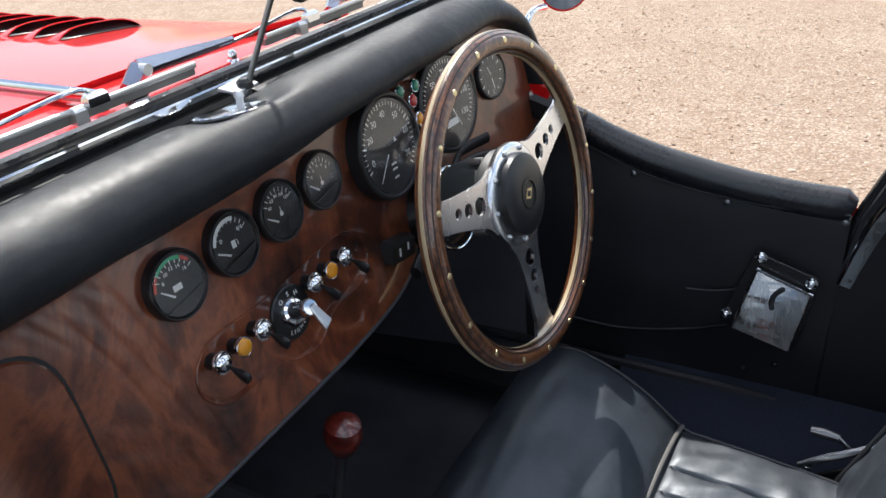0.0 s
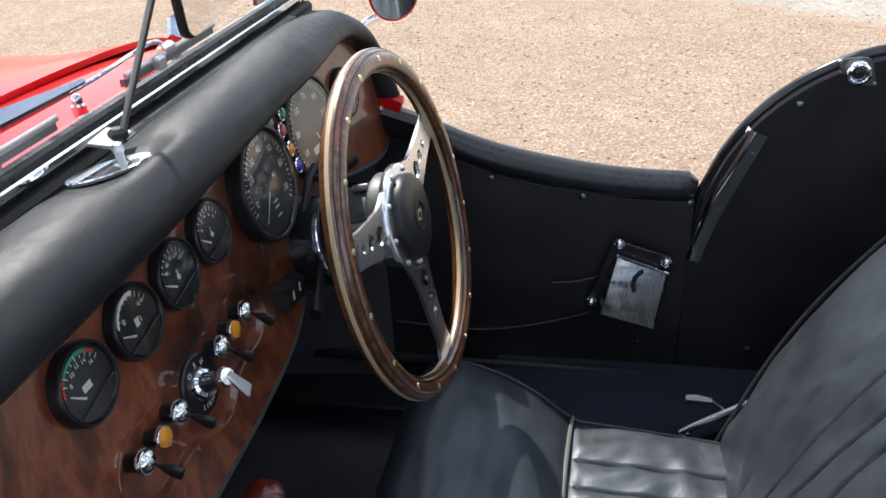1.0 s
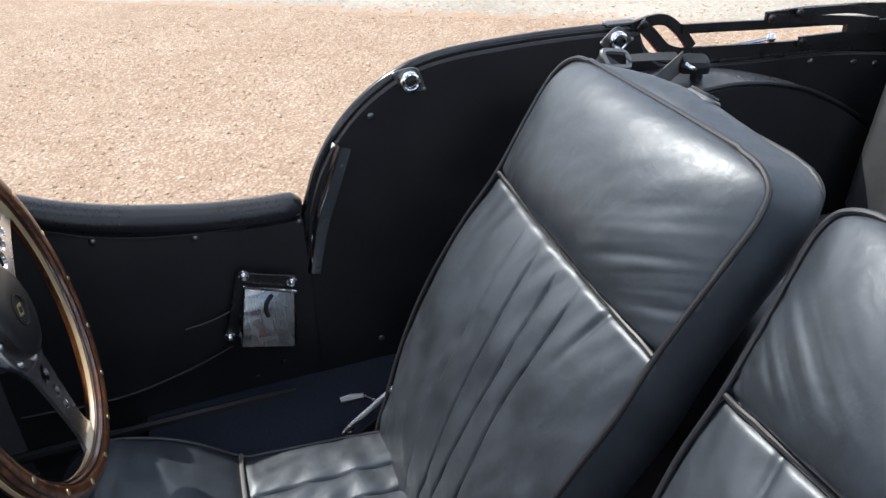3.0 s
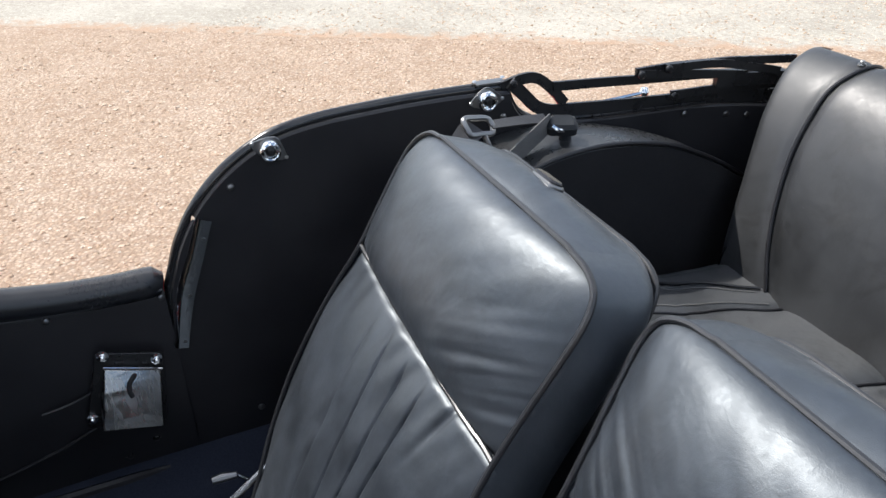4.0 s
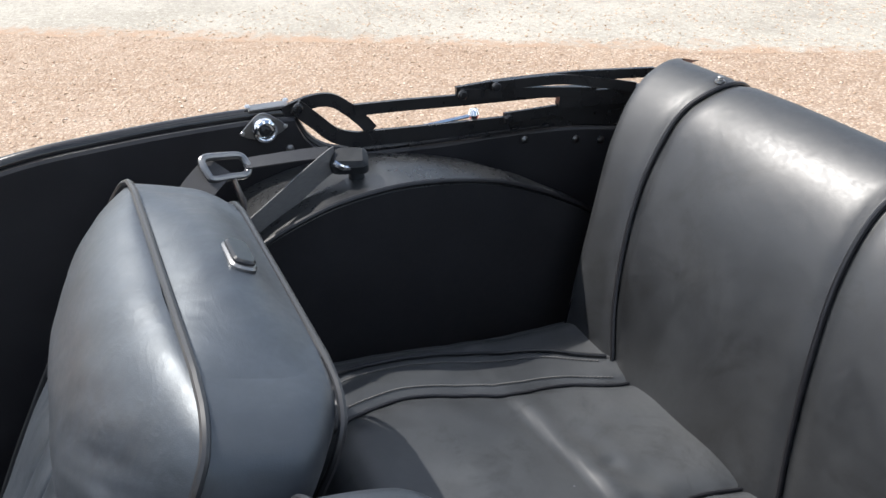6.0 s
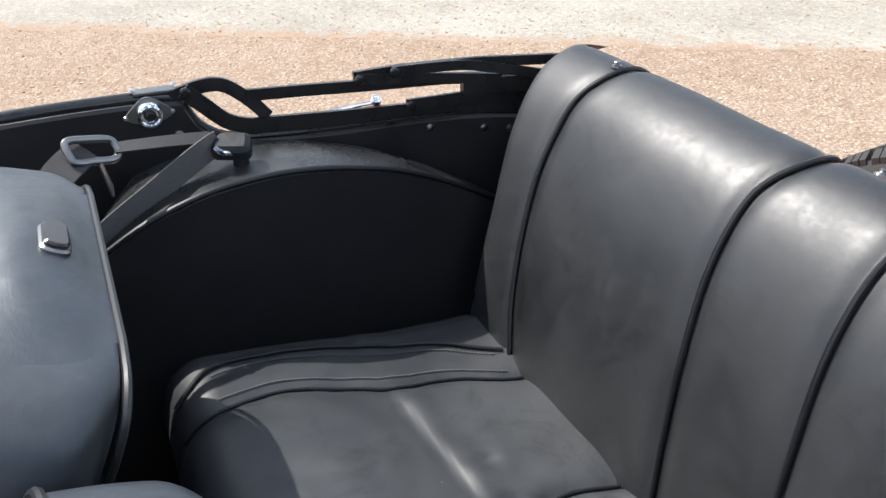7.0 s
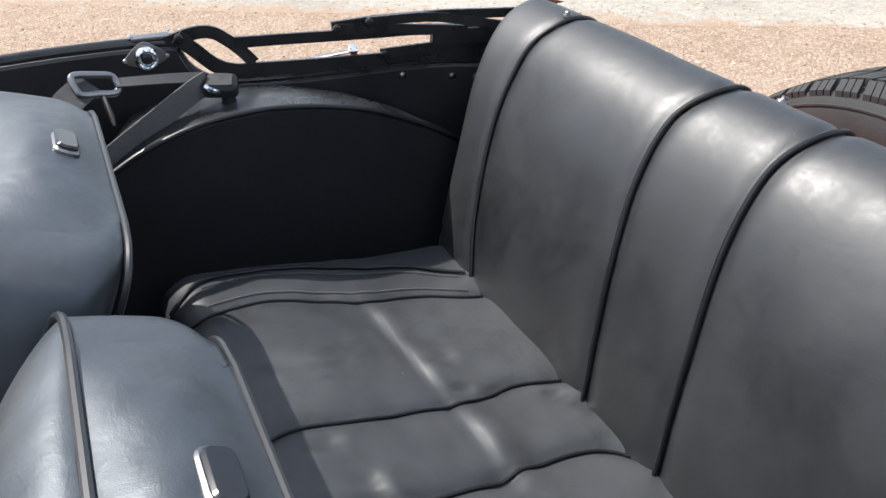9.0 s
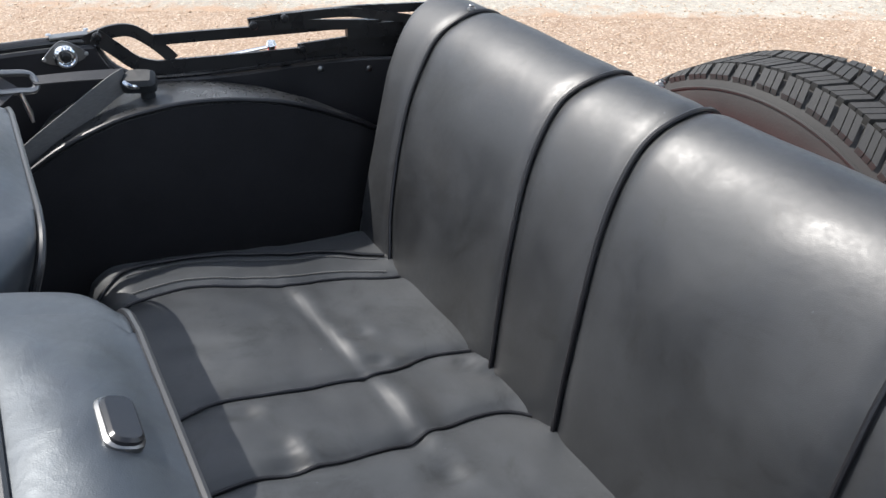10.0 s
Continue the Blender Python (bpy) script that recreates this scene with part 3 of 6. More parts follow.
rows = [[(CX + (0.60 - 0.06 * (y - 0.52) / 0.2) * s, y, bonnet_z(CX + 0.595 * s, max(y, 0.64)) - (0.02 if abs(s) > 0.98 else 0) - 0.007) for s in span(-1, 1, 41)] for y in (0.562, 0.58, 0.62, 0.68, 0.735, 0.80, 0.86)]
part("scuttle", grid(rows), M["red"], car, "glossy red scuttle below the windscreen")
for side in (-1, 1):
    rows = []
    for k, y in enumerate([0.741] + span(0.74, 1.75, 30)):
        half = 0.60 - 0.20 * (y - 0.64) / 1.2
        rows.append([(CX + side * half * s, y, bonnet_z(CX + side * half * s, y) - 0.008 * (k == 0)) for s in span(0.004, 1.0, 26)])
    bonnet = part("bonnet_half", grid(rows), M["red"], car, "glossy red bonnet half with louvres")
    for i in range(11):
        y = 0.990 + i * 0.055
        for x0 in (0.265,):
            rows = []
            for s in span(-1, 1, 15):
                x = CX + side * (x0 + 0.072 * s)
                hgt = 0.016 * (1 - s ** 4)
                rows.append([(x, y + 0.026, bonnet_z(x, y + 0.02) - 0.001), (x, y + 0.006, bonnet_z(x, y) + hgt * 0.75), (x, y - 0.009, bonnet_z(x, y) + hgt), (x, y - 0.0102, bonnet_z(x, y) + hgt - 0.0016), (x, y - 0.004, bonnet_z(x, y) + hgt * 0.8)])
            part("louvre", grid(rows), M["red"], bonnet)
            rows = [[(CX + side * (x0 + 0.068 * s), y - 0.004 + q, bonnet_z(CX + side * (x0 + 0.068 * s), y) + 0.0015 + 0.0105 * (1 - s ** 4) * (q > 0.002)) for q in (-0.012, 0.006)] for s in span(-1, 1, 9)]
            part("louvre_slot", grid(rows), M["black"], bonnet, "dark louvre opening")
part("bonnet_hinge", tube([(CX, y, bonnet_z(CX, y) + 0.003) for y in span(0.66, 1.75, 12)], 0.008, 10, flat=0.6), M["chrome"], car, "chrome bonnet hinge strip")

# plain closing of the nose, the near side and the underside
rows = []
for y in span(0.76, 1.75, 8):
    half = 0.60 - 0.20 * (y - 0.64) / 1.2
    rows.append([(CX - half, y, bonnet_z(CX - half, y)), (CX - half - 0.004, y, 0.45), (CX - half + 0.05, y, 0.28), (CX + half - 0.05, y, 0.28), (CX + half + 0.004, y, 0.45), (CX + half, y, bonnet_z(CX + half, y))])
part("nose", grid(rows), M["red"], car, "red bonnet sides")
half = 0.60 - 0.20 * 1.11 / 1.2
nose = [(-half, 0.45), (-half + 0.05, 0.28), (half - 0.05, 0.28), (half, 0.45)] + [(half * s, bonnet_z(CX + half * s, 1.75) - 0.006) for s in span(1, -1, 21)]
part("nose_panel", plate(nose, 0.02, Matrix.Translation((CX, 1.765, 0)) @ Matrix.Rotation(radians(90), 4, "X")), M["red"], car, "plain red nose panel")
part("rear_wing", grid([[(2 * CX - x, y, z) for x, y, z in row] for row in wing]), M["red"], car, "curved red rear wing")
part("near_skin", grid([[(2 * CX - side_x(y) - 0.036, y, z) for z in (0.25, 0.45, 0.60)] for y in span(-1.05, 0.475, 30)]), M["red"], car, "red painted near body side")
for x, y in ((0.74, -0.62), (2 * CX - 0.74, -0.62), (0.60, 1.45), (2 * CX - 0.60, 1.45)):
    wm_ = Matrix.Translation((x, y, 0.30)) @ Matrix.Rotation(radians(90), 4, "Y")
    road_wheel = part("road_wheel", lathe([(0.19, -0.06), (0.25, -0.078), (0.29, -0.066), (0.30, -0.05), (0.30, 0.05), (0.29, 0.066), (0.25, 0.078), (0.19, 0.06)], wm_, 48), M["tyre"], car, "black road tyre")
    part("wheel_disc", lathe([(0.19, -0.055), (0.185, -0.04), (0.1, -0.05), (0.1, 0.05), (0.185, 0.04), (0.19, 0.055)], wm_, 36), M["rubber"], road_wheel)

# ---- windscreen ----
screen = thing("windscreen", (CX, 0.6, 0.88), "upright flat windscreen with chrome and black frame", "windscreen")
RAKE = -0.12


def on_screen(x, h, off=0.0):
    return Vector((x, 0.566 + RAKE * h * 1.0 + off, 0.905 + h))


part("pane", box(1.12, 0.004, 0.40, Matrix.Translation(on_screen(CX, 0.212)) @ Matrix.Rotation(math.atan(-RAKE), 4, "X"), 0.001), M["glass"], screen, "clear windscreen glass").visible_shadow = False
part("lower_frame", box(1.16, 0.016, 0.020, Matrix.Translation(on_screen(CX, 0.0)), 0.003), M["satin"], screen, "black lower frame rail")
part("lower_strip", box(1.16, 0.004, 0.007, Matrix.Translation(on_screen(CX, -0.001, -0.011)), 0.0015), M["chrome"], screen, "thin chrome strip")
part("rubber_seal", box(1.16, 0.040, 0.012, Matrix.Translation((CX, 0.566, 0.888)), 0.004), M["rubber"], screen, "black rubber seal on the scuttle")
part("top_frame", box(1.16, 0.016, 0.016, Matrix.Translation(on_screen(CX, 0.42)), 0.003), M["chrome"], screen, "chrome top rail")
for sx in (0.648, 2 * CX - 0.648):
    part("post", tube([on_screen(sx, h) for h in (-0.05, 0.1, 0.25, 0.42)], 0.013, 10, flat=0.8), M["satin"], screen, "black windscreen post")
    part("post_strip", tube([on_screen(sx - 0.012, h, -0.008) for h in (-0.02, 0.2, 0.42)], 0.004, 8), M["chrome"], screen, "chrome edge of the post")

for px, clip_x, blade_a, blade_b in ((0.062, 0.264, 0.19, 0.368), (0.375, 0.565, 0.49, 0.62), (-0.25, -0.021, -0.13, 0.09)):
    base = Vector((px, 0.602, 0.900))
    arm = part("wiper_arm", tube([base + Vector((0, 0.012, -0.03)), base + Vector((0, 0.004, 0.012))], 0.011, 14), M["black"], screen, "wiper spindle and folded bright arm")
    ends = [Vector((px - 0.014, 0.598, 0.919)), Vector((px + 0.010, 0.606, 0.931)), Vector((px + 0.118, 0.590, 0.930))]
    for a, b, w0, w1 in ((ends[0], ends[1], 0.0075, 0.0095), (ends[1], ends[2], 0.0095, 0.0025)):
        t = (b - a).normalized()
        upv = Vector((0.18, 0.72, 0.60))
        w = (upv - t * upv.dot(t)).normalized()
        nn = t.cross(w)
        rows = [[p + w * (q * hw) + nn * (0.006 * (abs(q) < 0.99)) for q in (-1, -0.75, 0, 0.75, 1)] + [p + w * (q * hw) - nn * 0.002 for q in (1, -1)] for p, hw in ((a, w0), (a.lerp(b, 0.5), (w0 + w1) / 2), (b, w1))]
        part("arm_cover", grid(rows, True, True), M["sky_tint_chrome"], arm, "folded bright wiper arm cover", 30)
    part("arm_pivot", tube([ends[1] + Vector((0, -0.012, 0.0)), ends[1] + Vector((0, 0.008, 0))], 0.0055, 12), M["steel"], arm)
    part("arm_rod", tube(smooth([ends[2] - Vector((0.02, 0, 0)), ends[2] + Vector((0.012, -0.006, 0.002)), Vector((clip_x - 0.02, 0.556, 0.948)), Vector((clip_x, 0.553, 0.940))], 5), 0.0021, 8), M["chrome"], arm, "thin bright arm rod")
    holder = part("blade_holder", tube([(blade_a, 0.553, 0.934), (blade_b, 0.553, 0.934)], 0.0030, 8, flat=0.7), M["steel"], screen, "steel wiper blade holder")
    part("blade_rubber", box(blade_b - blade_a, 0.005, 0.007, pose((blade_a + blade_b) / 2, 0.557, 0.928), 0.001), M["dull"], holder)
    part("blade_clip", box(0.020, 0.009, 0.010, pose(clip_x, 0.552, 0.938), 0.003), M["chrome"], holder, "small bright clip")
    part("blade_clip", box(0.012, 0.008, 0.012, pose(clip_x - 0.02, 0.550, 0.930), 0.002), M["steel"], holder)
part("washer_jet", lathe([(0.007, -0.01), (0.007, 0.004), (0.005, 0.006), (0.005, 0.012), (0.003, 0.015), (0, 0.015)], Matrix.Translation((0.21, 0.622, 0.896)), 14), M["chrome"], screen, "small chrome washer jet")

# ---- dashboard ----
dash = thing("dashboard", (0.15, 0.5, 0.7), "burr walnut dashboard with padded black top roll", "dashboard")
FACE = 0.497
LEAN = Matrix.Translation((0, FACE, 0.79)) @ Matrix.Rotation(radians(-9.65), 4, "X") @ Matrix.Translation((0, -FACE, -0.79))  # the face leans back at its top


def face_y(x):
    return FACE - 0.034 * max(0.0, (x - 0.27) / 0.365) ** 2


low_edge = curve_table([(-0.47, 0.600), (0.05, 0.600), (0.17, 0.603), (0.235, 0.610), (0.27, 0.619), (0.297, 0.636), (0.322, 0.668), (0.345, 0.694), (0.38, 0.706), (0.43, 0.708), (0.48, 0.704), (0.53, 0.692), (0.58, 0.682), (0.615, 0.683), (0.64, 0.700), (0.655, 0.737), (0.658, 0.775)])
sw = [(-0.055, 0.692), (-0.049, 0.674), (-0.034, 0.660), (-0.013, 0.655), (0.040, 0.655), (0.062, 0.645), (0.090, 0.638), (0.112, 0.645), (0.136, 0.660), (0.184, 0.662), (0.206, 0.676), (0.212, 0.696), (0.200, 0.718), (0.170, 0.730), (0.100, 0.727), (0.040, 0.722), (-0.020, 0.724), (-0.044, 0.714)]
sw_pts = [(p.x, p.y) for p in smooth([(x, z, 0) for x, z in sw], 4, True)]
WELL = 0.005
bm = bmesh.new()
for xs in (span(-0.47, -0.08, 24), span(0.24, 0.658, 60)):
    rows = []
    for x in xs:
        y, z = face_y(x), low_edge(x)
        top = 0.872 - 0.085 * max(0.0, (x - 0.54) / 0.118) ** 2
        rows.append([(x, y + 0.018, z + 0.001), (x, y + 0.002, z), (x, y, z + 0.002), (x, y, z + (top - z) * 0.3), (x, y, z + (top - z) * 0.65), (x, y, top), (x, y + 0.018, top)])
    grid(rows, True, True, bm, LEAN)
xs = span(-0.08, 0.24, 24)
grid([[(x, FACE + 0.018, low_edge(x) + 0.001), (x, FACE + 0.002, low_edge(x)), (x, FACE, low_edge(x) + 0.002)] for x in xs], False, False, bm, LEAN)
front_edges = []
for loop in ([(x, low_edge(x) + 0.002) for x in xs] + [(0.24, 0.872), (-0.08, 0.872)], sw_pts):
    vs = [bm.verts.new(LEAN @ Vector((x, FACE, z))) for x, z in loop]
    front_edges += [bm.edges.new((a, b)) for a, b in zip(vs, vs[1:] + vs[:1])]
bmesh.ops.triangle_fill(bm, use_beauty=True, use_dissolve=False, edges=front_edges, normal=LEAN.to_3x3() @ Vector((0, -1, 0)))
panel = part("panel", bm, M["walnut"], dash, "glossy burr walnut veneer panel")
mid = Vector((sum(p[0] for p in sw_pts) / len(sw_pts), sum(p[1] for p in sw_pts) / len(sw_pts)))
inset = [(x + (mid.x - x) * 0.012 + (0.0022 if x < mid.x else -0.0022), z + (0.0026 if z < mid.y else -0.0026)) for x, z in sw_pts]
rows = [[(x, FACE - 0.0008, z) for x, z in sw_pts], [(x + (u - x) * 0.3, FACE - 0.0006, z + (v - z) * 0.3) for (x, z), (u, v) in zip(sw_pts, inset)], [(u, FACE + WELL, v) for u, v in inset]]
bm = grid(rows, True, False, None, LEAN)
bm.faces.new([bm.verts.new(LEAN @ Vector((u, FACE + WELL, v))) for u, v in inset])
bmesh.ops.remove_doubles(bm, verts=bm.verts, dist=1e-6)
part("switch_plate", bm, M["walnut"], dash, "sunken walnut switch plate with a shaped lacquered edge", 25)
# thin ridge added only so that the well's edge shows a highlight
part("highlight_ridge", tube([LEAN @ Vector((x, FACE - 0.0004, z)) for x, z in sw_pts], 0.0011, 6, True), M["walnut"], dash, "added lacquered ridge that catches a highlight round the switch plate")
part("lower_edge", tube([LEAN @ Vector((x, face_y(x) + 0.004, low_edge(x) - 0.002)) for x in span(-0.46, 0.655, 90)], 0.0042, 8), M["edge_strip"], dash, "thin dark grey vinyl edge strip")

# padded roll over the dash, with a dip in its middle
pad_line = smooth([(-0.47, 0.500, 0.873), (-0.2, 0.500, 0.873), (-0.05, 0.500, 0.873), (0.03, 0.500, 0.873), (0.10, 0.500, 0.873), (0.17, 0.500, 0.873), (0.3, 0.500, 0.875), (0.42, 0.500, 0.877), (0.52, 0.499, 0.878), (0.575, 0.494, 0.870), (0.615, 0.485, 0.846), (0.635, 0.470, 0.804), (0.640, 0.455, 0.762)], 14)
pad_rows = []
for i, p in enumerate(pad_line):
    t = (pad_line[min(i + 1, len(pad_line) - 1)] - pad_line[max(i - 1, 0)]).normalized()
    up = Vector((-t.z, 0, t.x)).normalized()
    k = 1 - 0.25 * max(0.0, (0.86 - p.z) / 0.10)
    slim = 1 - 0.22 * min(1.0, max(0.0, (p.x - 0.40) / 0.15))
    ring = []
    for j in range(40):
        a = 2 * math.pi * j / 40
        under = max(0.0, -math.sin(a)) * min(1.0, max(0.0, (p.x - 0.05) / 0.25))
        q = p + Vector((0, 0.045 * k * slim * math.cos(a) * (1 - 0.40 * under), 0)) + up * (0.0335 * k * slim * math.sin(a) * (1 - 0.50 * under))
        behind = min(1.0, max(0.0, (q.y - 0.478) / 0.020)) ** 1.3
        floor_z = min(q.z, 0.8925)
        q.z += (floor_z - q.z) * behind / (1 + ((p.x - 0.088) / 0.048) ** 6)
        q += up * 0.0016 * noise.noise((p.x * 14, a * 1.5, 2))
        ring.append(q)
    pad_rows.append(ring)
part("top_pad", grid(pad_rows, True, True), M["pad"], dash, "black padded vinyl crash roll", 60)
bm = plate(oval(0.036, 0.016), 0.003, pose(0.086, 0.517, 0.8930, -4, 0, -30), 0.001)
part("pad_recess_plate", bm, M["chrome"], dash, "bright plate in the dip of the pad")
part("demist_stud", lathe([(0.006, 0), (0.006, 0.008), (0.0035, 0.009), (0.0035, 0.017), (0.005, 0.020), (0.0035, 0.025), (0, 0.026)], Matrix.Translation((0.093, 0.510, 0.888)), 14), M["steel"], dash, "small threaded chrome stud")
part("gutter", box(1.12, 0.060, 0.006, pose(CX, 0.540, 0.8825), 0.001), M["rubber"], dash, "dark gutter between pad and windscreen")
part("demist_slot", box(0.42, 0.012, 0.004, pose(0.36, 0.545, 0.891, 10, 0, 0), 0.001), M["black"], dash, "dark demister slot")
part("demist_slot", box(0.30, 0.012, 0.004, pose(-0.22, 0.545, 0.891, 10, 0, 0), 0.001), M["black"], dash, "dark demister slot")

# glovebox lid: a proud panel with a dark gap round it
lid = rounded([(-0.44, 0.812), (-0.44, 0.634), (-0.158, 0.634), (-0.157, 0.812)], 0.055, 8)
part("glovebox_gap", plate([(x * 1.0 + (0.0025 if x > -0.3 else -0.0025), z + (0.0025 if z > 0.68 else -0.0025)) for x, z in lid], 0.0004, LEAN @ Matrix.Translation((0, FACE, 0)) @ Matrix.Rotation(radians(90), 4, "X")), M["black"], dash, "dark gap round the glovebox lid")
part("glovebox_lid", plate(lid, 0.003, LEAN @ Matrix.Translation((0, FACE, 0)) @ Matrix.Rotation(radians(90), 4, "X"), 0.002), M["walnut"], dash, "walnut glovebox lid")

def ring_mark(r0, r1, a0, a1, m, k=20):
    rows = [[m @ Vector((r * math.cos(radians(a)), r * math.sin(radians(a)), 0)) for r in (r0, r1)] for a in span(a0, a1, k)]
    return grid(rows)


def ticks(r0, r1, w, angles, m):
    bm = bmesh.new()
    for a in angles:
        c, s = math.cos(radians(a)), math.sin(radians(a))
        q = [m @ Vector((r * c - d * s, r * s + d * c, 0)) for r, d in ((r0, -w), (r1, -w), (r1, w), (r0, w))]
        bm.faces.new([bm.verts.new(p) for p in q])
    return bm


def gauge(x, z, r, label, needle, marks, lift=0.0045, half_mask=True):
    m = facing(x, face_y(x), z, 0, -math.degrees(math.atan((face_y(x - 0.01) - face_y(x + 0.01)) / 0.02)))
    m = m @ Matrix.Translation((0, 0, lift))
    g = part("gauge", lathe([(r, -lift), (r, 0.0025), (r * 0.985, 0.0048), (r * 0.95, 0.0060), (r * 0.92, 0.0058), (r * 0.895, 0.0042), (r * 0.88, 0.001), (0.0, 0.001)], m, 48), M["black"], dash, label)
    f = m @ Matrix.Translation((0, 0, 0.0014))
    part("dial", lathe([(r * 0.875, 0), (r * 0.875, 0.0002), (0, 0.0002)], f, 40), M["dial"], g, "matt black dial face")
    t = m @ Matrix.Translation((0, 0, 0.0019))
    if half_mask:
        part("dial_mask", plate([(r * 0.84 * math.cos(radians(a)), r * 0.84 * math.sin(radians(a))) for a in span(-140, -20, 16)], 0.0018, m @ Matrix.Translation((0, 0, 0.0026)), 0.0006), M["black"], g, "glossy black lower mask")
    marks(t, g, r)
    a, ln = needle
    piv = Vector((-r * 0.11, -r * 0.36, 0)) if half_mask else Vector((0, -r * 0.02, 0))
    d = Vector((math.cos(radians(a)), math.sin(radians(a)), 0))
    part("needle", tube([m @ (piv + d * r * 0.15 + Vector((0, 0, 0.0024))), m @ (piv + d * r * ln + Vector((0, 0, 0.0024)))], [0.0011, 0.0006], 6, flat=0.5), M["print"], g, "white needle")
    part("gauge_glass", lathe([(r * 0.87, 0), (r * 0.87, 0.0008), (0, 0.0012)], m @ Matrix.Translation((0, 0, 0.0048)), 40), M["dial_glass"], g, "flat glass").visible_shadow = False
    return g


def small_marks(words, icon):
    def draw(t, g, r):
        part("scale_mark", ticks(r * 0.60, r * 0.74, 0.0004, span(150, 30, 9), t), M["print"], g)
        for w, a in zip(words, span(155, 35, len(words))):
            writing(w, r * (0.20 if len(words) < 3 else 0.155), t @ Matrix.Translation((r * 0.46 * math.cos(radians(a)), r * 0.46 * math.sin(radians(a)) + r * 0.04, 0)), M["print"], g)
        if icon == "battery":
            writing("VOLT", r * 0.17, t @ Matrix.Translation((-r * 0.62, r * 0.52, 0.0002)) @ Matrix.Rotation(radians(42), 4, "Z"), M["print"], g, "caption")
            part("icon", box(0.0095, 0.0055, 0.0003, t @ Matrix.Translation((-0.001, -0.002, 0)), 0), M["print"], g)
            part("scale_band", ring_mark(r * 0.69, r * 0.79, 172, 138, t), M["red_print"], g)
            part("scale_band", ring_mark(r * 0.69, r * 0.79, 137, 62, t), M["green_print"], g)
            part("scale_band", ring_mark(r * 0.69, r * 0.79, 61, 38, t), M["red_print"], g)
        elif icon == "pump":
            part("icon", box(0.005, 0.007, 0.0003, t @ Matrix.Translation((0, -0.001, 0)), 0), M["print"], g)
            part("icon", tube([t @ Vector((0.0035, 0.002, 0)), t @ Vector((0.0052, 0.0005, 0)), t @ Vector((0.0052, -0.003, 0))], 0.0004, 5), M["print"], g)
            part("scale_band", ring_mark(r * 0.66, r * 0.78, 165, 70, t), M["print"], g)
        else:
            part("icon", lathe([(0.0025, 0), (0.0025, 0.0002), (0, 0.0002)], t @ Matrix.Translation((0, -0.003, 0)), 12), M["print"], g)
            part("icon", box(0.0008, 0.006, 0.0003, t @ Matrix.Translation((0, 0.001, 0)), 0), M["print"], g)
    return draw


R1 = 0.0312
gauge(-0.0400, 0.7880, R1, "round voltmeter with black bezel", (138, 0.64), small_marks(("8", "10", "12", "14", "16"), "battery"))
gauge(0.0305, 0.7915, R1, "round fuel gauge with black bezel", (150, 0.64), small_marks(("0", "4/4"), "pump"))
gauge(0.0985, 0.7925, R1, "round temperature gauge with black bezel", (146, 0.64), small_marks(("40", "60", "80", "100", "120"), "temp"))
gauge(0.1665, 0.7960, R1, "round oil pressure gauge with black bezel", (142, 0.64), small_marks(("0", "2", "4", "6", "8"), "oil"))


def rev_marks(t, g, r):
    part("scale_mark", ticks(r * 0.74, r * 0.82, 0.0005, span(200, -42, 36), t), M["print"], g)
    part("scale_mark", ticks(r * 0.71, r * 0.82, 0.0009, span(200, -42, 8), t), M["print"], g)
    for w, a in zip(("0", "20", "30", "40", "50", "60", "70"), (192, 152, 122, 90, 51, 10, -32)):
        writing(w, r * 0.17, t @ Matrix.Translation((r * 0.60 * math.cos(radians(a)), r * 0.60 * math.sin(radians(a)), 0)), M["print"], g)
    for dy in (-0.34, -0.44, -0.60):
        part("caption_bar", box(r * 0.15, r * 0.035, 0.0002, t @ Matrix.Translation((0, r * dy, 0)), 0), M["print"], g)
    part("caption_bar", plate(rounded([(-0.003, -0.002), (0.003, -0.002), (0, 0.003)], 0.0005), 0.0002, t @ Matrix.Translation((r * 0.20, r * 0.06, 0))), M["print"], g)


gauge(0.2835, 0.7885, 0.0620, "large round rev counter with white figures", (226, 0.72), rev_marks, 0.013, False)


def speed_marks(t, g, r):
    part("scale_mark", ticks(r * 0.74, r * 0.82, 0.0005, span(225, -45, 43), t), M["print"], g)
    for w, a in zip(("10", "30", "50", "70", "90", "110", "130"), span(215, -35, 7)):
        writing(w, r * 0.17, t @ Matrix.Translation((r * 0.58 * math.cos(radians(a)), r * 0.58 * math.sin(radians(a)), 0)), M["print"], g)
    part("caption_bar", box(r * 0.4, r * 0.14, 0.0002, t @ Matrix.Translation((0, -r * 0.42, 0)), 0), M["print"], g)


gauge(0.4320, 0.7930, 0.0655, "large round speedometer with white figures", (-62, 0.62), speed_marks, 0.0045, False)


def clock_marks(t, g, r):
    part("scale_mark", ticks(r * 0.62, r * 0.80, 0.0006, [30 * i for i in range(12)], t), M["print"], g)
    part("clock_hand", tube([t @ Vector((0, 0, 0.0006)), t @ Vector((-0.006, 0.012, 0.0006))], 0.0006, 5), M["print"], g)


gauge(0.540, 0.796, 0.034, "round clock with black bezel", (-80, 0.6), clock_marks, 0.002, False)

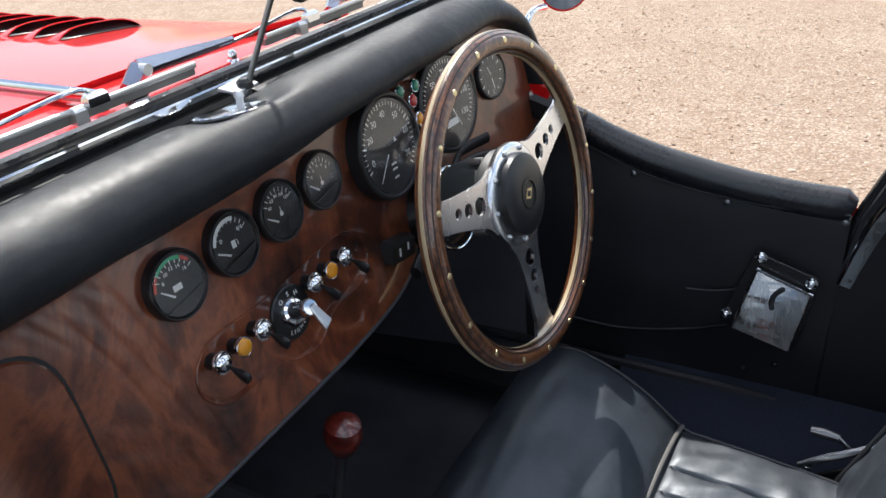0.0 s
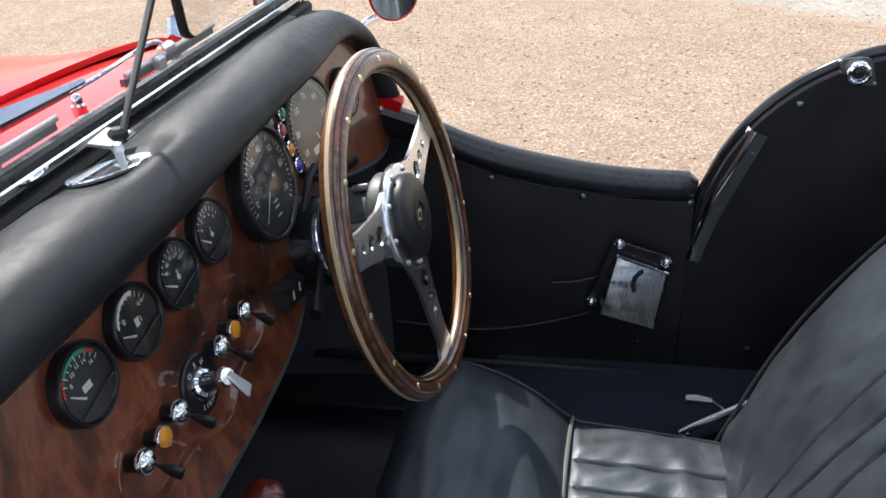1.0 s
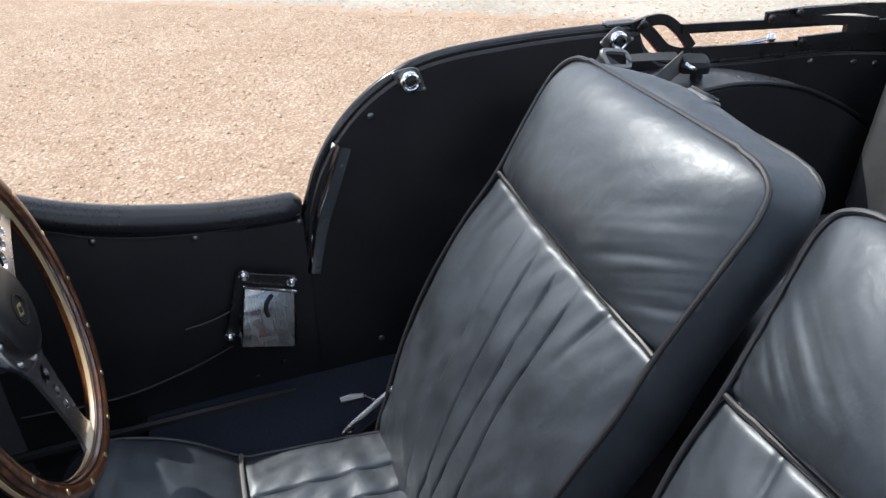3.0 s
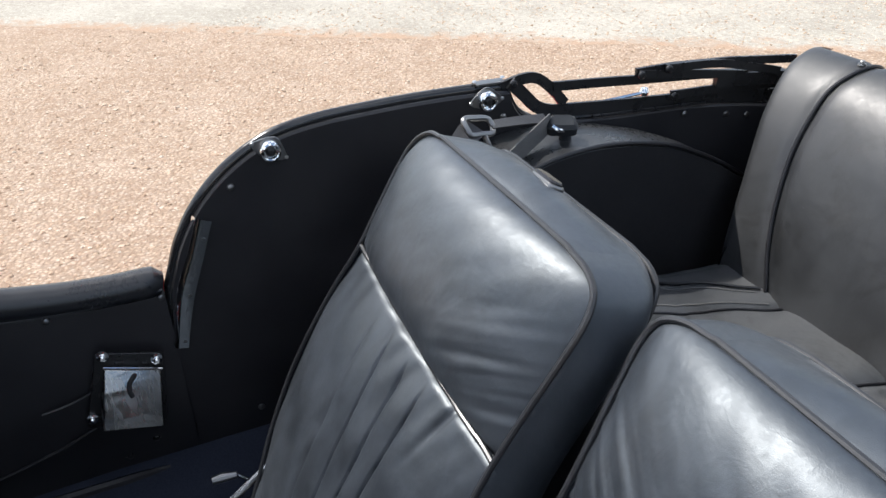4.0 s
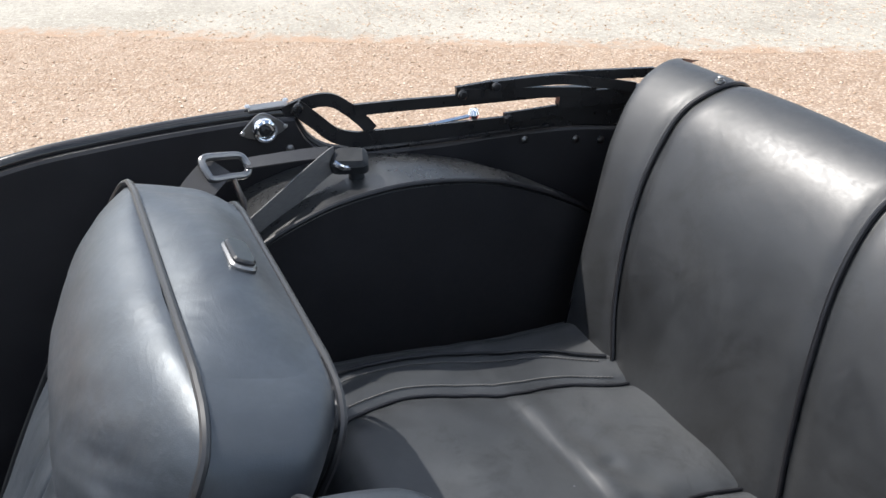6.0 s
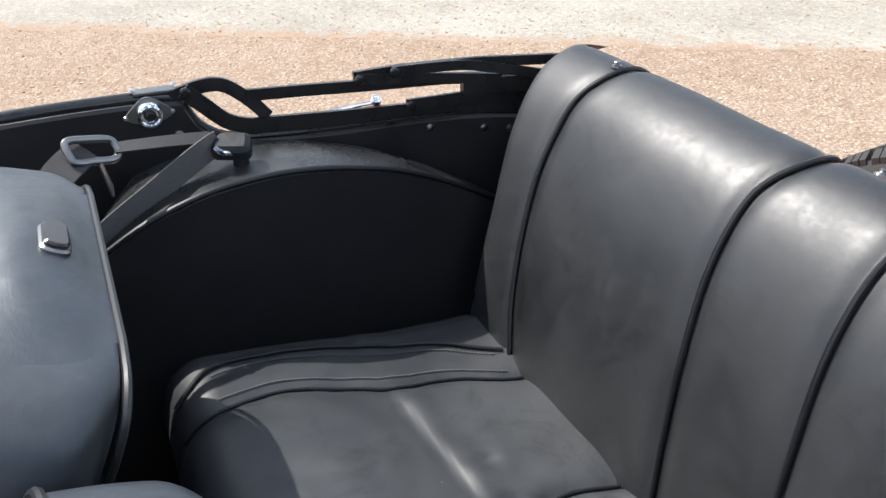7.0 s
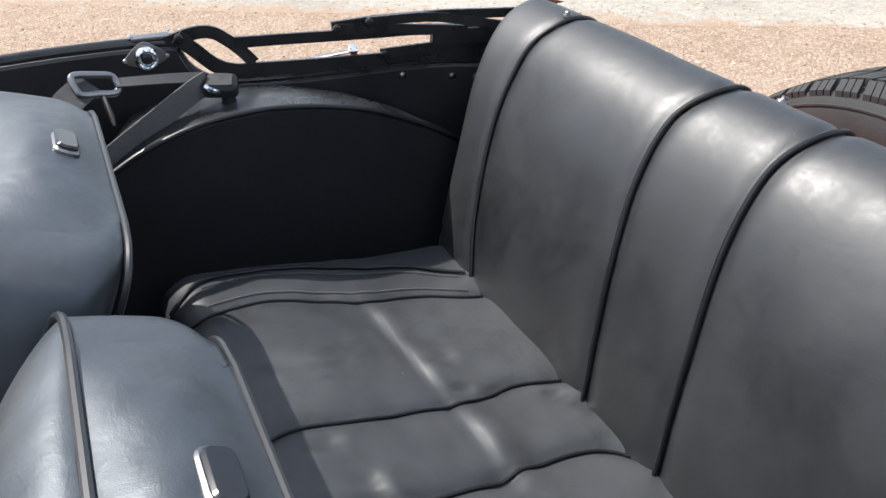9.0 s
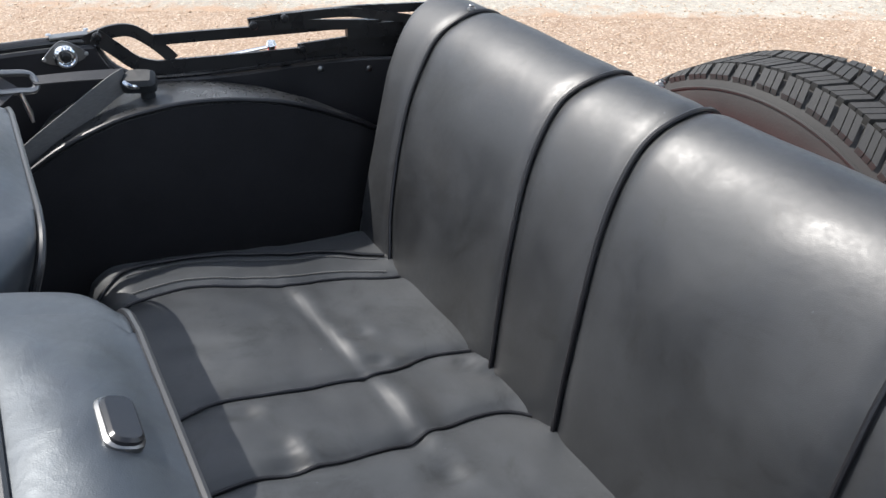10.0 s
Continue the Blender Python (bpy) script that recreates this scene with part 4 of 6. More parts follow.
for x, z, key in ((0.3320, 0.8365, "lens_green"), (0.3650, 0.8347, "lens_green"), (0.3535, 0.8195, "lens_red"), (0.3590, 0.7950, "amber"), (0.3645, 0.7720, "lens_blue")):
    m = facing(x, face_y(x) - 0.0085, z)
    lamp = part("warning_light", lathe([(0.0075, -0.0085), (0.0075, 0.0), (0.0095, 0.0005), (0.0093, 0.003), (0.0082, 0.004), (0.0075, 0.003), (0.0, 0.003)], m, 22), M["chrome"], dash, "tiny warning light in a chrome ring")
    part("lens", lathe([(0.0072, 0.003), (0.006, 0.005), (0.003, 0.006), (0, 0.0062)], m, 18), M[key], lamp, "round coloured lens")

SWF = FACE + WELL
for x, z in ((-0.029, 0.7028), (0.0265, 0.7028), (0.111, 0.7063), (0.165, 0.7084)):
    m = facing(x, SWF, z)
    nut = part("toggle_switch", lathe([(0.0060, 0.0115), (0.0110, 0.0125), (0.0110, 0.0150), (0.0104, 0.0162), (0.0088, 0.0166), (0.0080, 0.0182), (0.0056, 0.0205), (0.0030, 0.0214), (0, 0.0216)], m, 24), M["chrome"], dash, "chrome toggle switch nut")
    part("barrel", lathe([(0.0080, 0), (0.0080, 0.012), (0.006, 0.0122)], m, 20), M["black"], nut, "black switch barrel")
    lever = smooth([m @ Vector((0, 0, 0.018)), m @ Vector((0.0005, -0.005, 0.0235)), m @ Vector((0.001, -0.010, 0.031)), m @ Vector((0.0015, -0.016, 0.040))], 5)
    part("paddle", tube(lever, [0.0022] * 5 + [0.0022 + 0.0042 * min(1, i / 6) for i in range(10)] + [0.0045], 12, flat=0.45), M["black"], nut, "flat black switch paddle")
for x, z in ((-0.001, 0.7012), (0.1385, 0.7058)):
    m = facing(x, SWF, z)
    lamp = part("amber_light", lathe([(0.0060, 0.0105), (0.0100, 0.0115), (0.0100, 0.0145), (0.0094, 0.0155), (0.0084, 0.0152), (0, 0.0148)], m, 24), M["chrome"], dash, "amber tell-tale in a chrome ring")
    part("barrel", lathe([(0.0078, 0), (0.0078, 0.011), (0.006, 0.0112)], m, 20), M["black"], lamp, "black lamp barrel")
    part("lens", lathe([(0.0084, 0.0148), (0.0080, 0.0166), (0.0060, 0.0178), (0, 0.0182)], m, 12), M["amber"], lamp, "domed amber lens")
m = facing(0.0785, SWF, 0.6895)
rot = part("light_switch", lathe([(0.029, 0), (0.029, 0.002), (0.0275, 0.0035), (0, 0.0035)], m, 40), M["black"], dash, "black round light switch plate")
km = m @ Vector((-0.009, 0.015, 0.042)).to_track_quat("Z", "Y").to_matrix().to_4x4()
part("knob", lathe([(0.0150, 0.0025), (0.0152, 0.007), (0.0135, 0.009), (0.0125, 0.011), (0.0095, 0.0125), (0.0085, 0.020), (0.0088, 0.034), (0.0092, 0.0385), (0.0075, 0.0415), (0, 0.042)], km, 26), M["chrome"], rot, "polished chrome rotary knob")
part("knob_lever", plate(rounded([(-0.004, 0.003), (0.004, 0.003), (0.008, -0.023), (-0.006, -0.026)], 0.0025), 0.004, m @ Matrix.Translation((-0.006, 0.012, 0.037)) @ Matrix.Rotation(radians(-24), 4, "X") @ Matrix.Rotation(radians(8), 4, "Z"), 0.0015), M["steel"], rot, "flat bright lever")
tt = m @ Matrix.Translation((0, 0, 0.0037))
for w, a in (("O", 122), ("S", 88), ("H", 55)):
    writing(w, 0.007, tt @ Matrix.Translation((0.0205 * math.cos(radians(a)), 0.0205 * math.sin(radians(a)), 0)), M["print"], rot)
for w, a in (("L", 243), ("I", 256), ("G", 270), ("H", 287), ("T", 303)):
    writing(w, 0.0065, tt @ Matrix.Translation((0.0205 * math.cos(radians(a)), 0.0205 * math.sin(radians(a)), 0)) @ Matrix.Rotation(radians(a - 270), 4, "Z"), M["print"], rot)
m = facing(0.632, face_y(0.632), 0.738)
part("panel_screw", lathe([(0.006, 0), (0.0055, 0.002), (0.003, 0.0035), (0, 0.004)], m, 16), M["steel"], dash, "domed steel screw")

# ---- steering wheel and column ----
wc = Vector((0.3483, 0.3528, 0.7132))
wm = Matrix.Translation(wc) @ Matrix.Rotation(radians(-2.1), 4, "Z") @ Matrix.Rotation(radians(90 - 12.6), 4, "X")
wheel = thing("steering_wheel", wc[:], "wood rimmed sports steering wheel with drilled alloy spokes", "steering wheel")
RIM = 0.184
rows = []
for i in range(97):
    a = 2 * math.pi * i / 96
    row = []
    for j in range(28):
        b = 2 * math.pi * j / 28
        row.append(wm @ Vector(((RIM + 0.0126 * math.cos(b)) * math.cos(a), (RIM + 0.0126 * math.cos(b)) * math.sin(a), 0.0128 * math.sin(b))))
    rows.append(row)
bm = grid(rows, True)
bmesh.ops.remove_doubles(bm, verts=bm.verts, dist=1e-5)
rim = part("rim", bm, M["rim_wood"], wheel, "polished mahogany rim")
for b0, hw, lift, key, text in ((0, 0.16, 0.0131, "inlay", "pale inlaid wood line in the rim"), (math.pi, 0.16, 0.0131, "inlay", "pale inlaid wood line in the rim"), (0.46, 0.05, 0.0130, "inlay_dark", ""), (math.pi - 0.46, 0.05, 0.0130, "inlay_dark", ""), (0.95, 0.04, 0.0130, "inlay_dark", ""), (math.pi - 0.95, 0.04, 0.0130, "inlay_dark", "")):
    rows = [[wm @ Vector(((RIM + lift * math.cos(b)) * math.cos(a), (RIM + lift * math.cos(b)) * math.sin(a), lift * math.sin(b))) for b in (b0 - hw * 1.3, b0 - hw, b0, b0 + hw, b0 + hw * 1.3)] for a in (2 * math.pi * i / 96 for i in range(97))]
    for row in rows:
        for q in (0, 4):
            row[q] = row[q].lerp(wc, 0.004)
    part("rim_inlay", grid(rows), M[key], rim, text)
for i in range(18):
    a = radians(20 * i + 0.3)
    m = wm @ Matrix.Translation((RIM * math.cos(a), RIM * math.sin(a), 0.0123))
    part("rivet", lathe([(0.0036, 0), (0.0034, 0.0008), (0.0015, 0.0013), (0, 0.0014)], m, 12), M["brass"], rim, "small brass rivet")


hubm = wm @ Matrix.Translation((0.001, 0.009, -0.002))


def spoke(a):
    """One tapered drilled spoke, from the hub plate to the rim."""
    u, v = Vector((math.cos(a), math.sin(a), 0)), Vector((-math.sin(a), math.cos(a), 0))
    holes = [(0.081, 0.0108), (0.1055, 0.0080), (0.1255, 0.0062)]
    half = lerp_table([(0.050, 0.040), (0.060, 0.031), (0.075, 0.0255), (0.10, 0.0215), (0.13, 0.0185), (0.158, 0.0170), (0.168, 0.0195), (0.182, 0.026)])
    bm = bmesh.new()
    th = 0.0022
    k = 7
    xs = [0.045, 0.055, 0.062]
    for c, r in holes:
        xs += [c - r * math.cos(math.pi * i / k) for i in range(k + 1)]
    xs += [0.140, 0.150, 0.158, 0.164, 0.170, 0.182]

    def gap(d):
        return next((math.sqrt(max(r * r - (d - c) ** 2, 0)) for c, r in holes if abs(d - c) <= r + 1e-9), 0.0)

    def at(d, w, h):
        return hubm @ (u * d + v * w + Vector((0, 0, h - 0.002)))
    for a0, a1 in zip(xs, xs[1:]):
        for sgn in (-1, 1):
            g0, g1 = gap(a0 + 1e-6), gap(a1 - 1e-6)
            q = [(a0, sgn * g0), (a1, sgn * g1), (a1, sgn * half(a1)), (a0, sgn * half(a0))]
            top = [bm.verts.new(at(p, w, th)) for p, w in q]
            bot = [bm.verts.new(at(p, w, -th)) for p, w in q]
            bm.faces.new(top)
            bm.faces.new(bot)
            for i in (0, 2):
                if i == 0 and g0 + g1 == 0:
                    continue
                bm.faces.new((top[i], top[i + 1], bot[i + 1], bot[i]))
    bmesh.ops.remove_doubles(bm, verts=bm.verts, dist=1e-5)
    return bm


for deg in (17.5, 166.5, 268.5):
    part("spoke", spoke(radians(deg)), M["alloy"], wheel, "polished drilled alloy spoke", 30)
hub = part("hub_plate", lathe([(0.060, -0.006), (0.0615, -0.003), (0.0610, 0.002), (0.0585, 0.0035), (0.048, 0.0040), (0.0, 0.0040)], hubm, 56), M["alloy"], wheel, "round polished hub plate")
for i in range(9):
    a = radians(40 * i + 22)
    part("hub_screw", lathe([(0.0036, 0.0035), (0.0034, 0.0055), (0.0018, 0.0068), (0, 0.0069)], hubm @ Matrix.Translation((0.0548 * math.cos(a), 0.0548 * math.sin(a), 0)), 12), M["steel"], hub, "small domed screw")
horn = part("horn_push", lathe([(0.0490, 0.0040), (0.0492, 0.009), (0.0475, 0.0135), (0.040, 0.0165), (0.026, 0.0180), (0.0185, 0.0180), (0.0178, 0.0165), (0, 0.0165)], hubm, 44), M["horn"], wheel, "satin black horn push")
part("badge_ring", lathe([(0.0178, 0.0165), (0.0180, 0.0186), (0.0160, 0.0188), (0.0156, 0.0170), (0, 0.0170)], hubm, 30), M["black"], horn)
part("badge", plate([(-0.009, -0.003), (0.002, -0.007), (0.009, 0.004), (-0.001, 0.007)], 0.0006, hubm @ Matrix.Translation((0, 0, 0.0171))), M["brass"], horn, "small gold emblem")
part("badge_line", plate([(-0.005, -0.001), (0.001, -0.004), (0.005, 0.001), (-0.001, 0.004)], 0.0004, hubm @ Matrix.Translation((0, 0, 0.0177))), M["black"], horn)
boss = part("boss", lathe([(0.052, -0.006), (0.054, -0.010), (0.054, -0.022), (0.050, -0.026), (0.043, -0.028), (0.042, -0.078), (0.038, -0.084), (0, -0.084)], hubm, 40), M["boss"], wheel, "grey black steering boss")
for a in (40, 100, 160, 220, 280, 340):
    part("boss_bolt", lathe([(0.0040, -0.046), (0.0046, -0.044), (0.0046, -0.028), (0.0030, -0.027), (0, -0.027)], hubm @ Matrix.Translation((0.0475 * math.cos(radians(a)), 0.0475 * math.sin(radians(a)), 0)), 12), M["steel"], boss, "steel bolt")

column = thing("steering_column", (0.334, 0.48, 0.68), "black steering column cowl with stalks", "steering column")
cowlm = hubm @ Matrix.Translation((0, -0.014, 0))
part("cowl", lathe([(0.034, -0.086), (0.044, -0.088), (0.0485, -0.092), (0.0505, -0.100), (0.053, -0.125), (0.054, -0.155), (0.03, -0.21), (0, -0.21)], cowlm @ Matrix.Diagonal((1.0, 1.06, 1, 1)), 40), M["gloss"], column, "glossy black column cowl")
part("cowl_edge", tube([cowlm @ Vector((0.0488 * math.cos(radians(a)), 0.0517 * math.sin(radians(a)), -0.0915)) for a in span(0, 351, 40)], 0.0020, 8, True), M["chrome"], column, "thin bright edge of the column cowl")
part("stalk", tube(smooth([hubm @ Vector(p) for p in ((-0.03, -0.01, -0.10), (-0.07, -0.025, -0.09), (-0.115, -0.045, -0.085))], 5), [0.006] * 5 + [0.008] * 3 + [0.011] * 3, 12, flat=0.6), M["black"], column, "black indicator stalk with white symbols")
part("stalk", tube(smooth([hubm @ Vector(p) for p in ((0.03, 0.02, -0.10), (0.06, 0.038, -0.10), (0.105, 0.040, -0.085))], 5), [0.006] * 6 + [0.008] * 5, 12, flat=0.6), M["black"], column, "black wiper stalk")
part("stalk", tube([hubm @ Vector((-0.02, 0.03, -0.11)), hubm @ Vector((0.005, 0.065, -0.10)), hubm @ Vector((0.02, 0.072, -0.095))], 0.005, 10), M["black"], column)
part("switch_box", box(0.048, 0.04, 0.026, pose(0.262, 0.482, 0.672, 0, 10, 0), 0.005), M["black"], column, "black switch housing under the dash")
for dx, dz in ((-0.012, 0.006), (0.006, 0.006)):
    part("symbol_bar", box(0.003, 0.0006, 0.010, pose(0.264 + dx, 0.4614, 0.667 + dz), 0), M["print"], column, "white symbol")
part("switch_box", box(0.09, 0.05, 0.03, pose(0.53, 0.50, 0.645, 0, 8, 0), 0.006), M["black"], column, "dark switch housing beside the column")

# ---- mirrors and gear lever ----
mirror = thing("rear_view_mirror", (0.115, 0.545, 0.895), "interior mirror on a thin chrome rod", "mirror")
part("bracket", box(0.034, 0.022, 0.003, pose(0.116, 0.531, 0.9075, 8, 0, 6), 0.001), M["steel"], mirror, "small bright bracket")
part("rod", tube([(0.118, 0.527, 0.898), (0.119 + 0.0505, 0.525 - 0.078, 1.105), (0.119 + 0.075, 0.525 - 0.118, 1.205)], 0.0029, 10), M["dull"], mirror, "thin steel rod")
part("rod_nut", lathe([(0.008, 0), (0.008, 0.006), (0.005, 0.009), (0, 0.009)], Matrix.Translation((0.119, 0.525, 0.906)), 6), M["black"], mirror)
mm = Matrix.Translation((0.196, 0.440, 1.036)) @ Matrix.Rotation(radians(-2), 4, "Z") @ Matrix.Rotation(radians(93), 4, "X") @ Matrix.Rotation(radians(8), 4, "Z")
head_out = rounded([(-0.095, -0.038), (0.095, -0.038), (0.095, 0.038), (-0.095, 0.038)], 0.014)
head = part("mirror_head", plate(head_out, 0.006, mm, 0.002), M["black"], mirror, "slim mirror head")
part("mirror_glass", plate([(x * 0.975, y * 0.95) for x, y in head_out], 0.001, mm @ Matrix.Translation((0, 0, 0.006))), M["mirror"], head, "mirror glass")

side_mirror = thing("door_mirror", (0.76, 0.50, 0.78), "round red backed door mirror on a chrome arm", "mirror")
sm = Matrix.Translation((0.815, 0.472, 0.868)) @ Matrix.Rotation(radians(-50), 4, "Z") @ Matrix.Rotation(radians(91), 4, "X") @ Matrix.Scale(0.84, 4)
shell = part("mirror_shell", lathe([(0.0, -0.035), (0.022, -0.032), (0.042, -0.020), (0.050, -0.004), (0.052, 0.004), (0.049, 0.006), (0.048, 0.003), (0, 0.003)], sm, 36), M["red"], side_mirror, "domed red mirror back")
part("mirror_glass", lathe([(0.048, 0.003), (0.048, 0.0042), (0, 0.0046)], sm, 36), M["mirror"], shell, "round mirror glass")
part("arm", tube(smooth([(0.79, 0.495, 0.835), (0.77, 0.508, 0.832), (0.752, 0.512, 0.815), (0.742, 0.512, 0.78), (0.735, 0.512, 0.70)], 6), 0.0065, 12), M["chrome"], side_mirror, "curved chrome arm")

lever = thing("gear_lever", (0.10, 0.46, 0.33), "gear lever with a dark red wooden knob", "gear lever")
part("shaft", tube([(0.085, 0.50, 0.30), (0.098, 0.468, 0.49)], 0.006, 10), M["steel"], lever, "steel shaft")
part("knob", lathe([(0.009, -0.03), (0.014, -0.024), (0.021, -0.008), (0.0225, 0.004), (0.020, 0.016), (0.012, 0.023), (0, 0.025)], Matrix.Translation((0.10, 0.462, 0.520)) @ Matrix.Rotation(radians(10), 4, "X"), 28), M["knob"], lever, "glossy dark red wooden knob")
part("gaiter", lathe([(0.05, 0), (0.045, 0.02), (0.03, 0.05), (0.012, 0.09), (0, 0.09)], Matrix.Translation((0.085, 0.50, 0.325)), 24), M["trim"], lever, "black gaiter")

# ---- front seats ----
def front_seat(cx, dy, dz, side, seed, label):
    """A bucket seat; side is 1 where its outer flank points to the car's right, -1 where it points to the left."""
    seat = thing("front_seat", (cx, dy - 0.05, 0.17), label, "car seat", "front seats")
    bx = Matrix.Translation((cx, dy - 0.030, dz + 0.300)) @ Matrix.Rotation(radians(29), 4, "X")
    bx = bx @ Matrix(((side, 0, 0, 0), (0, 0, 1, 0), (0, 1, 0, 0), (0, 0, 0, 1)))  # a outwards, b up the back, h forward
    inner = curve_table([(-0.06, 0.160), (0.0, 0.170), (0.08, 0.177), (0.20, 0.184), (0.284, 0.191), (0.36, 0.199), (0.433, 0.199), (0.50, 0.204), (0.56, 0.210), (0.60, 0.213), (0.625, 0.208), (0.637, 0.196), (0.644, 0.176), (0.6465, 0.150)])
    outer = curve_table([(-0.06, 0.165), (0.0, 0.180), (0.065, 0.202), (0.125, 0.226), (0.20, 0.243), (0.276, 0.246), (0.373, 0.234), (0.452, 0.215), (0.534, 0.211), (0.59, 0.206), (0.615, 0.198), (0.632, 0.185), (0.643, 0.165), (0.6465, 0.140)])
    TOP = 0.6465
    PLEATS = [(curve_table(((0.0, -0.010), (0.105, 0.003), (0.22, 0.021), (0.314, 0.026), (0.46, 0.034))), 0.0052),
              (curve_table(((0.0, -0.034), (0.105, -0.028), (0.23, -0.024), (0.33, -0.022), (0.46, -0.012))), 0.0058),
              (curve_table(((0.0, -0.080), (0.119, -0.071), (0.247, -0.058), (0.334, -0.062), (0.46, -0.064))), 0.0055),
              (curve_table(((0.0, 0.035), (0.15, 0.066), (0.30, 0.078), (0.46, 0.082))), 0.0014)]

    def limits(b):
        lo, hi = -inner(b), outer(b)
        return (lo + hi) / 2, (hi - lo) / 2

    def seam(s):
        return 0.447 + 0.010 * s

    def lump(x, y, k):
        return noise.noise((x, y, k + seed))

    def front(a, b):
        mid, w = limits(b)
        s = max(-1.0, min(1.0, (a - mid) / w))
        sb = seam(s)
        h = 0.004 * (1 - abs(s) ** 3)
        if b < sb:
            h += 0.020 * (1 - abs(s) ** 2.4) * (1 - abs(2 * b / sb - 1) ** 3)
            fade = min(1, max(0, (sb - 0.020 - b) / 0.03))
            for line, dp in PLEATS:
                d = a - line(b)
                h -= fade * (0.85 * dp * bell(d, 0.0018) + 0.0012 * bell(d, 0.009))
            # short gathers below the seam, soft folds across the flanks
            near = bell(b - sb + 0.03, 0.045)
            h += near * 0.0042 * lump(a * 34 + (b - sb) * 10, b * 5, 3)
            h -= 0.0045 * near * bell(a + 0.118 + 0.25 * (b - 0.44), 0.006)
            h += 0.0030 * lump(a * 15, b * 9, 8) + 0.0013 * lump(a * 36 + b * 16, b * 13, 14)
            flank = bell(s + 0.85, 0.25)
            h += flank * 0.0030 * lump(a * 12, (b + 0.7 * a) * 40, 5) * bell(b - 0.13, 0.12)
            h += bell(b - 0.04, 0.07) * 0.0045 * lump(a * 14, (b - 0.5 * a) * 38, 6)
        else:
            t = (b - sb) / (TOP - sb)
            full = (1 - abs(s) ** 2.8) ** 0.8
            h += 0.039 * full * max(0.0, 1 - abs(2 * t - 1) ** 2.6) ** 0.62
            h += 0.0022 * lump(a * 9, b * 11, 11)
            # creases that fan in from the inner edge, and short upright ones by the outer edge
            fan = bell(s + 0.95, 0.50) * bell(t - 0.30, 0.30)
            u = b + 0.55 * (a + 0.20)
            h += fan * (0.0036 * lump(a * 5, u * 62, 7) - 0.0016 * abs(lump(a * 7, u * 105, 9)))
            edge = bell(s - 0.80, 0.22) * bell(t - 0.18, 0.25)
            h += edge * 0.0030 * lump((a + 0.35 * b) * 70, b * 8, 17)
            h += 0.0010 * lump(a * 30 + b * 25, b * 20, 31)
        return h - 0.009 * bell(b - sb, 0.0055)

    def depth(b):
        return 0.086 + 0.036 * (1 - b / TOP)

    def ring(b):
        (mid, w), d = limits(b), depth(b)
        lean = 0.16 * max(0, b / 0.64) ** 2
        out = []
        puff = min(1, max(0.25, (0.660 - b) / 0.10))
        for s in span(-1, 1, 200):
            out.append([mid + s * w, b, front(mid + s * w, b) - 0.003 * abs(s) ** 8])
        flank = (0.03, 0.08, 0.15, 0.22, 0.3, 0.4, 0.5, 0.6, 0.68, 0.75, 0.81, 0.86, 0.90, 0.94, 0.97, 0.99)
        for sgn, qs in ((1, flank), (-1, flank[::-1])):
            if sgn < 0:
                for s in span(0.86, -0.86, 13):
                    out.append([mid + s * w, b + d * lean, -d - 0.008 * (1 - s * s)])
            for q in qs:
                x = w + 0.014 * math.sin(math.pi * q) * puff - 0.026 * (max(0, q - 0.65) / 0.35) ** 2.2
                out.append([mid + sgn * x, b + d * q * lean, -d * q + 0.0015 * lump(b * 14, q * 3, 40 + sgn) * puff])
        return [tuple(p) for p in out]

    bs = span(-0.06, 0.40, 52) + span(0.406, 0.60, 62) + [0.606, 0.612, 0.618, 0.623, 0.628, 0.632, 0.636, 0.639, 0.642, 0.644, 0.6455, TOP]
    bm = grid([ring(b) for b in bs], True, False, None, bx)
    (mid, w), d = limits(TOP), depth(TOP)
    lean = 0.16 * (TOP / 0.64) ** 2
    rows = []
    for s in span(-1, 1, 66):
        row = []
        for q in span(0, 1, 18):
            x = w + 0.0035 * math.sin(math.pi * q) - 0.026 * (max(0, q - 0.65) / 0.35) ** 2.2
            dome = (0.0175 * (1 - s * s) + 0.0012 * lump(s * 6, q * 3, 60) * (1 - s ** 4)) * max(0.0, math.sin(math.pi * q ** 0.85))
            row.append((mid + s * x, TOP + d * q * lean + dome, -d * q - 0.006 * q ** 8))
        rows.append(row)
    grid(rows, False, False, bm, bx)
    back = part("seat_back", bm, M["leather"], seat, "black leather backrest with pleated centre", 75)

    def on_front(a, b, lift=0.0):
        return bx @ Vector((a, b, front(a, b) + lift))
    around = [bx @ Vector((-inner(b) - 0.001, b, 0.001)) for b in span(0.0, 0.60, 50) + span(0.606, 0.6462, 22)]
    around += [bx @ Vector((a, TOP + 0.0015, 0.0015)) for a in span(-0.148, 0.138, 20)]
    around += [bx @ Vector((outer(b) + 0.001, b, 0.001)) for b in span(0.6462, 0.606, 22) + span(0.60, 0.0, 50)]
    part("piping", tube(around, 0.0033, 8), M["seat_piping"], back, "black leather piping")
    rear = [(-inner(b) + 0.024, b) for b in span(0.05, 0.60, 30) + span(0.605, TOP, 14)] + [(outer(b) - 0.024, b) for b in span(TOP, 0.605, 14) + span(0.60, 0.05, 30)]
    part("piping", tube([bx @ Vector((a, b + 0.16 * max(0, b / 0.64) ** 2 * depth(b), -depth(b) - 0.0065)) for a, b in rear], 0.0032, 8), M["seat_piping"], back)
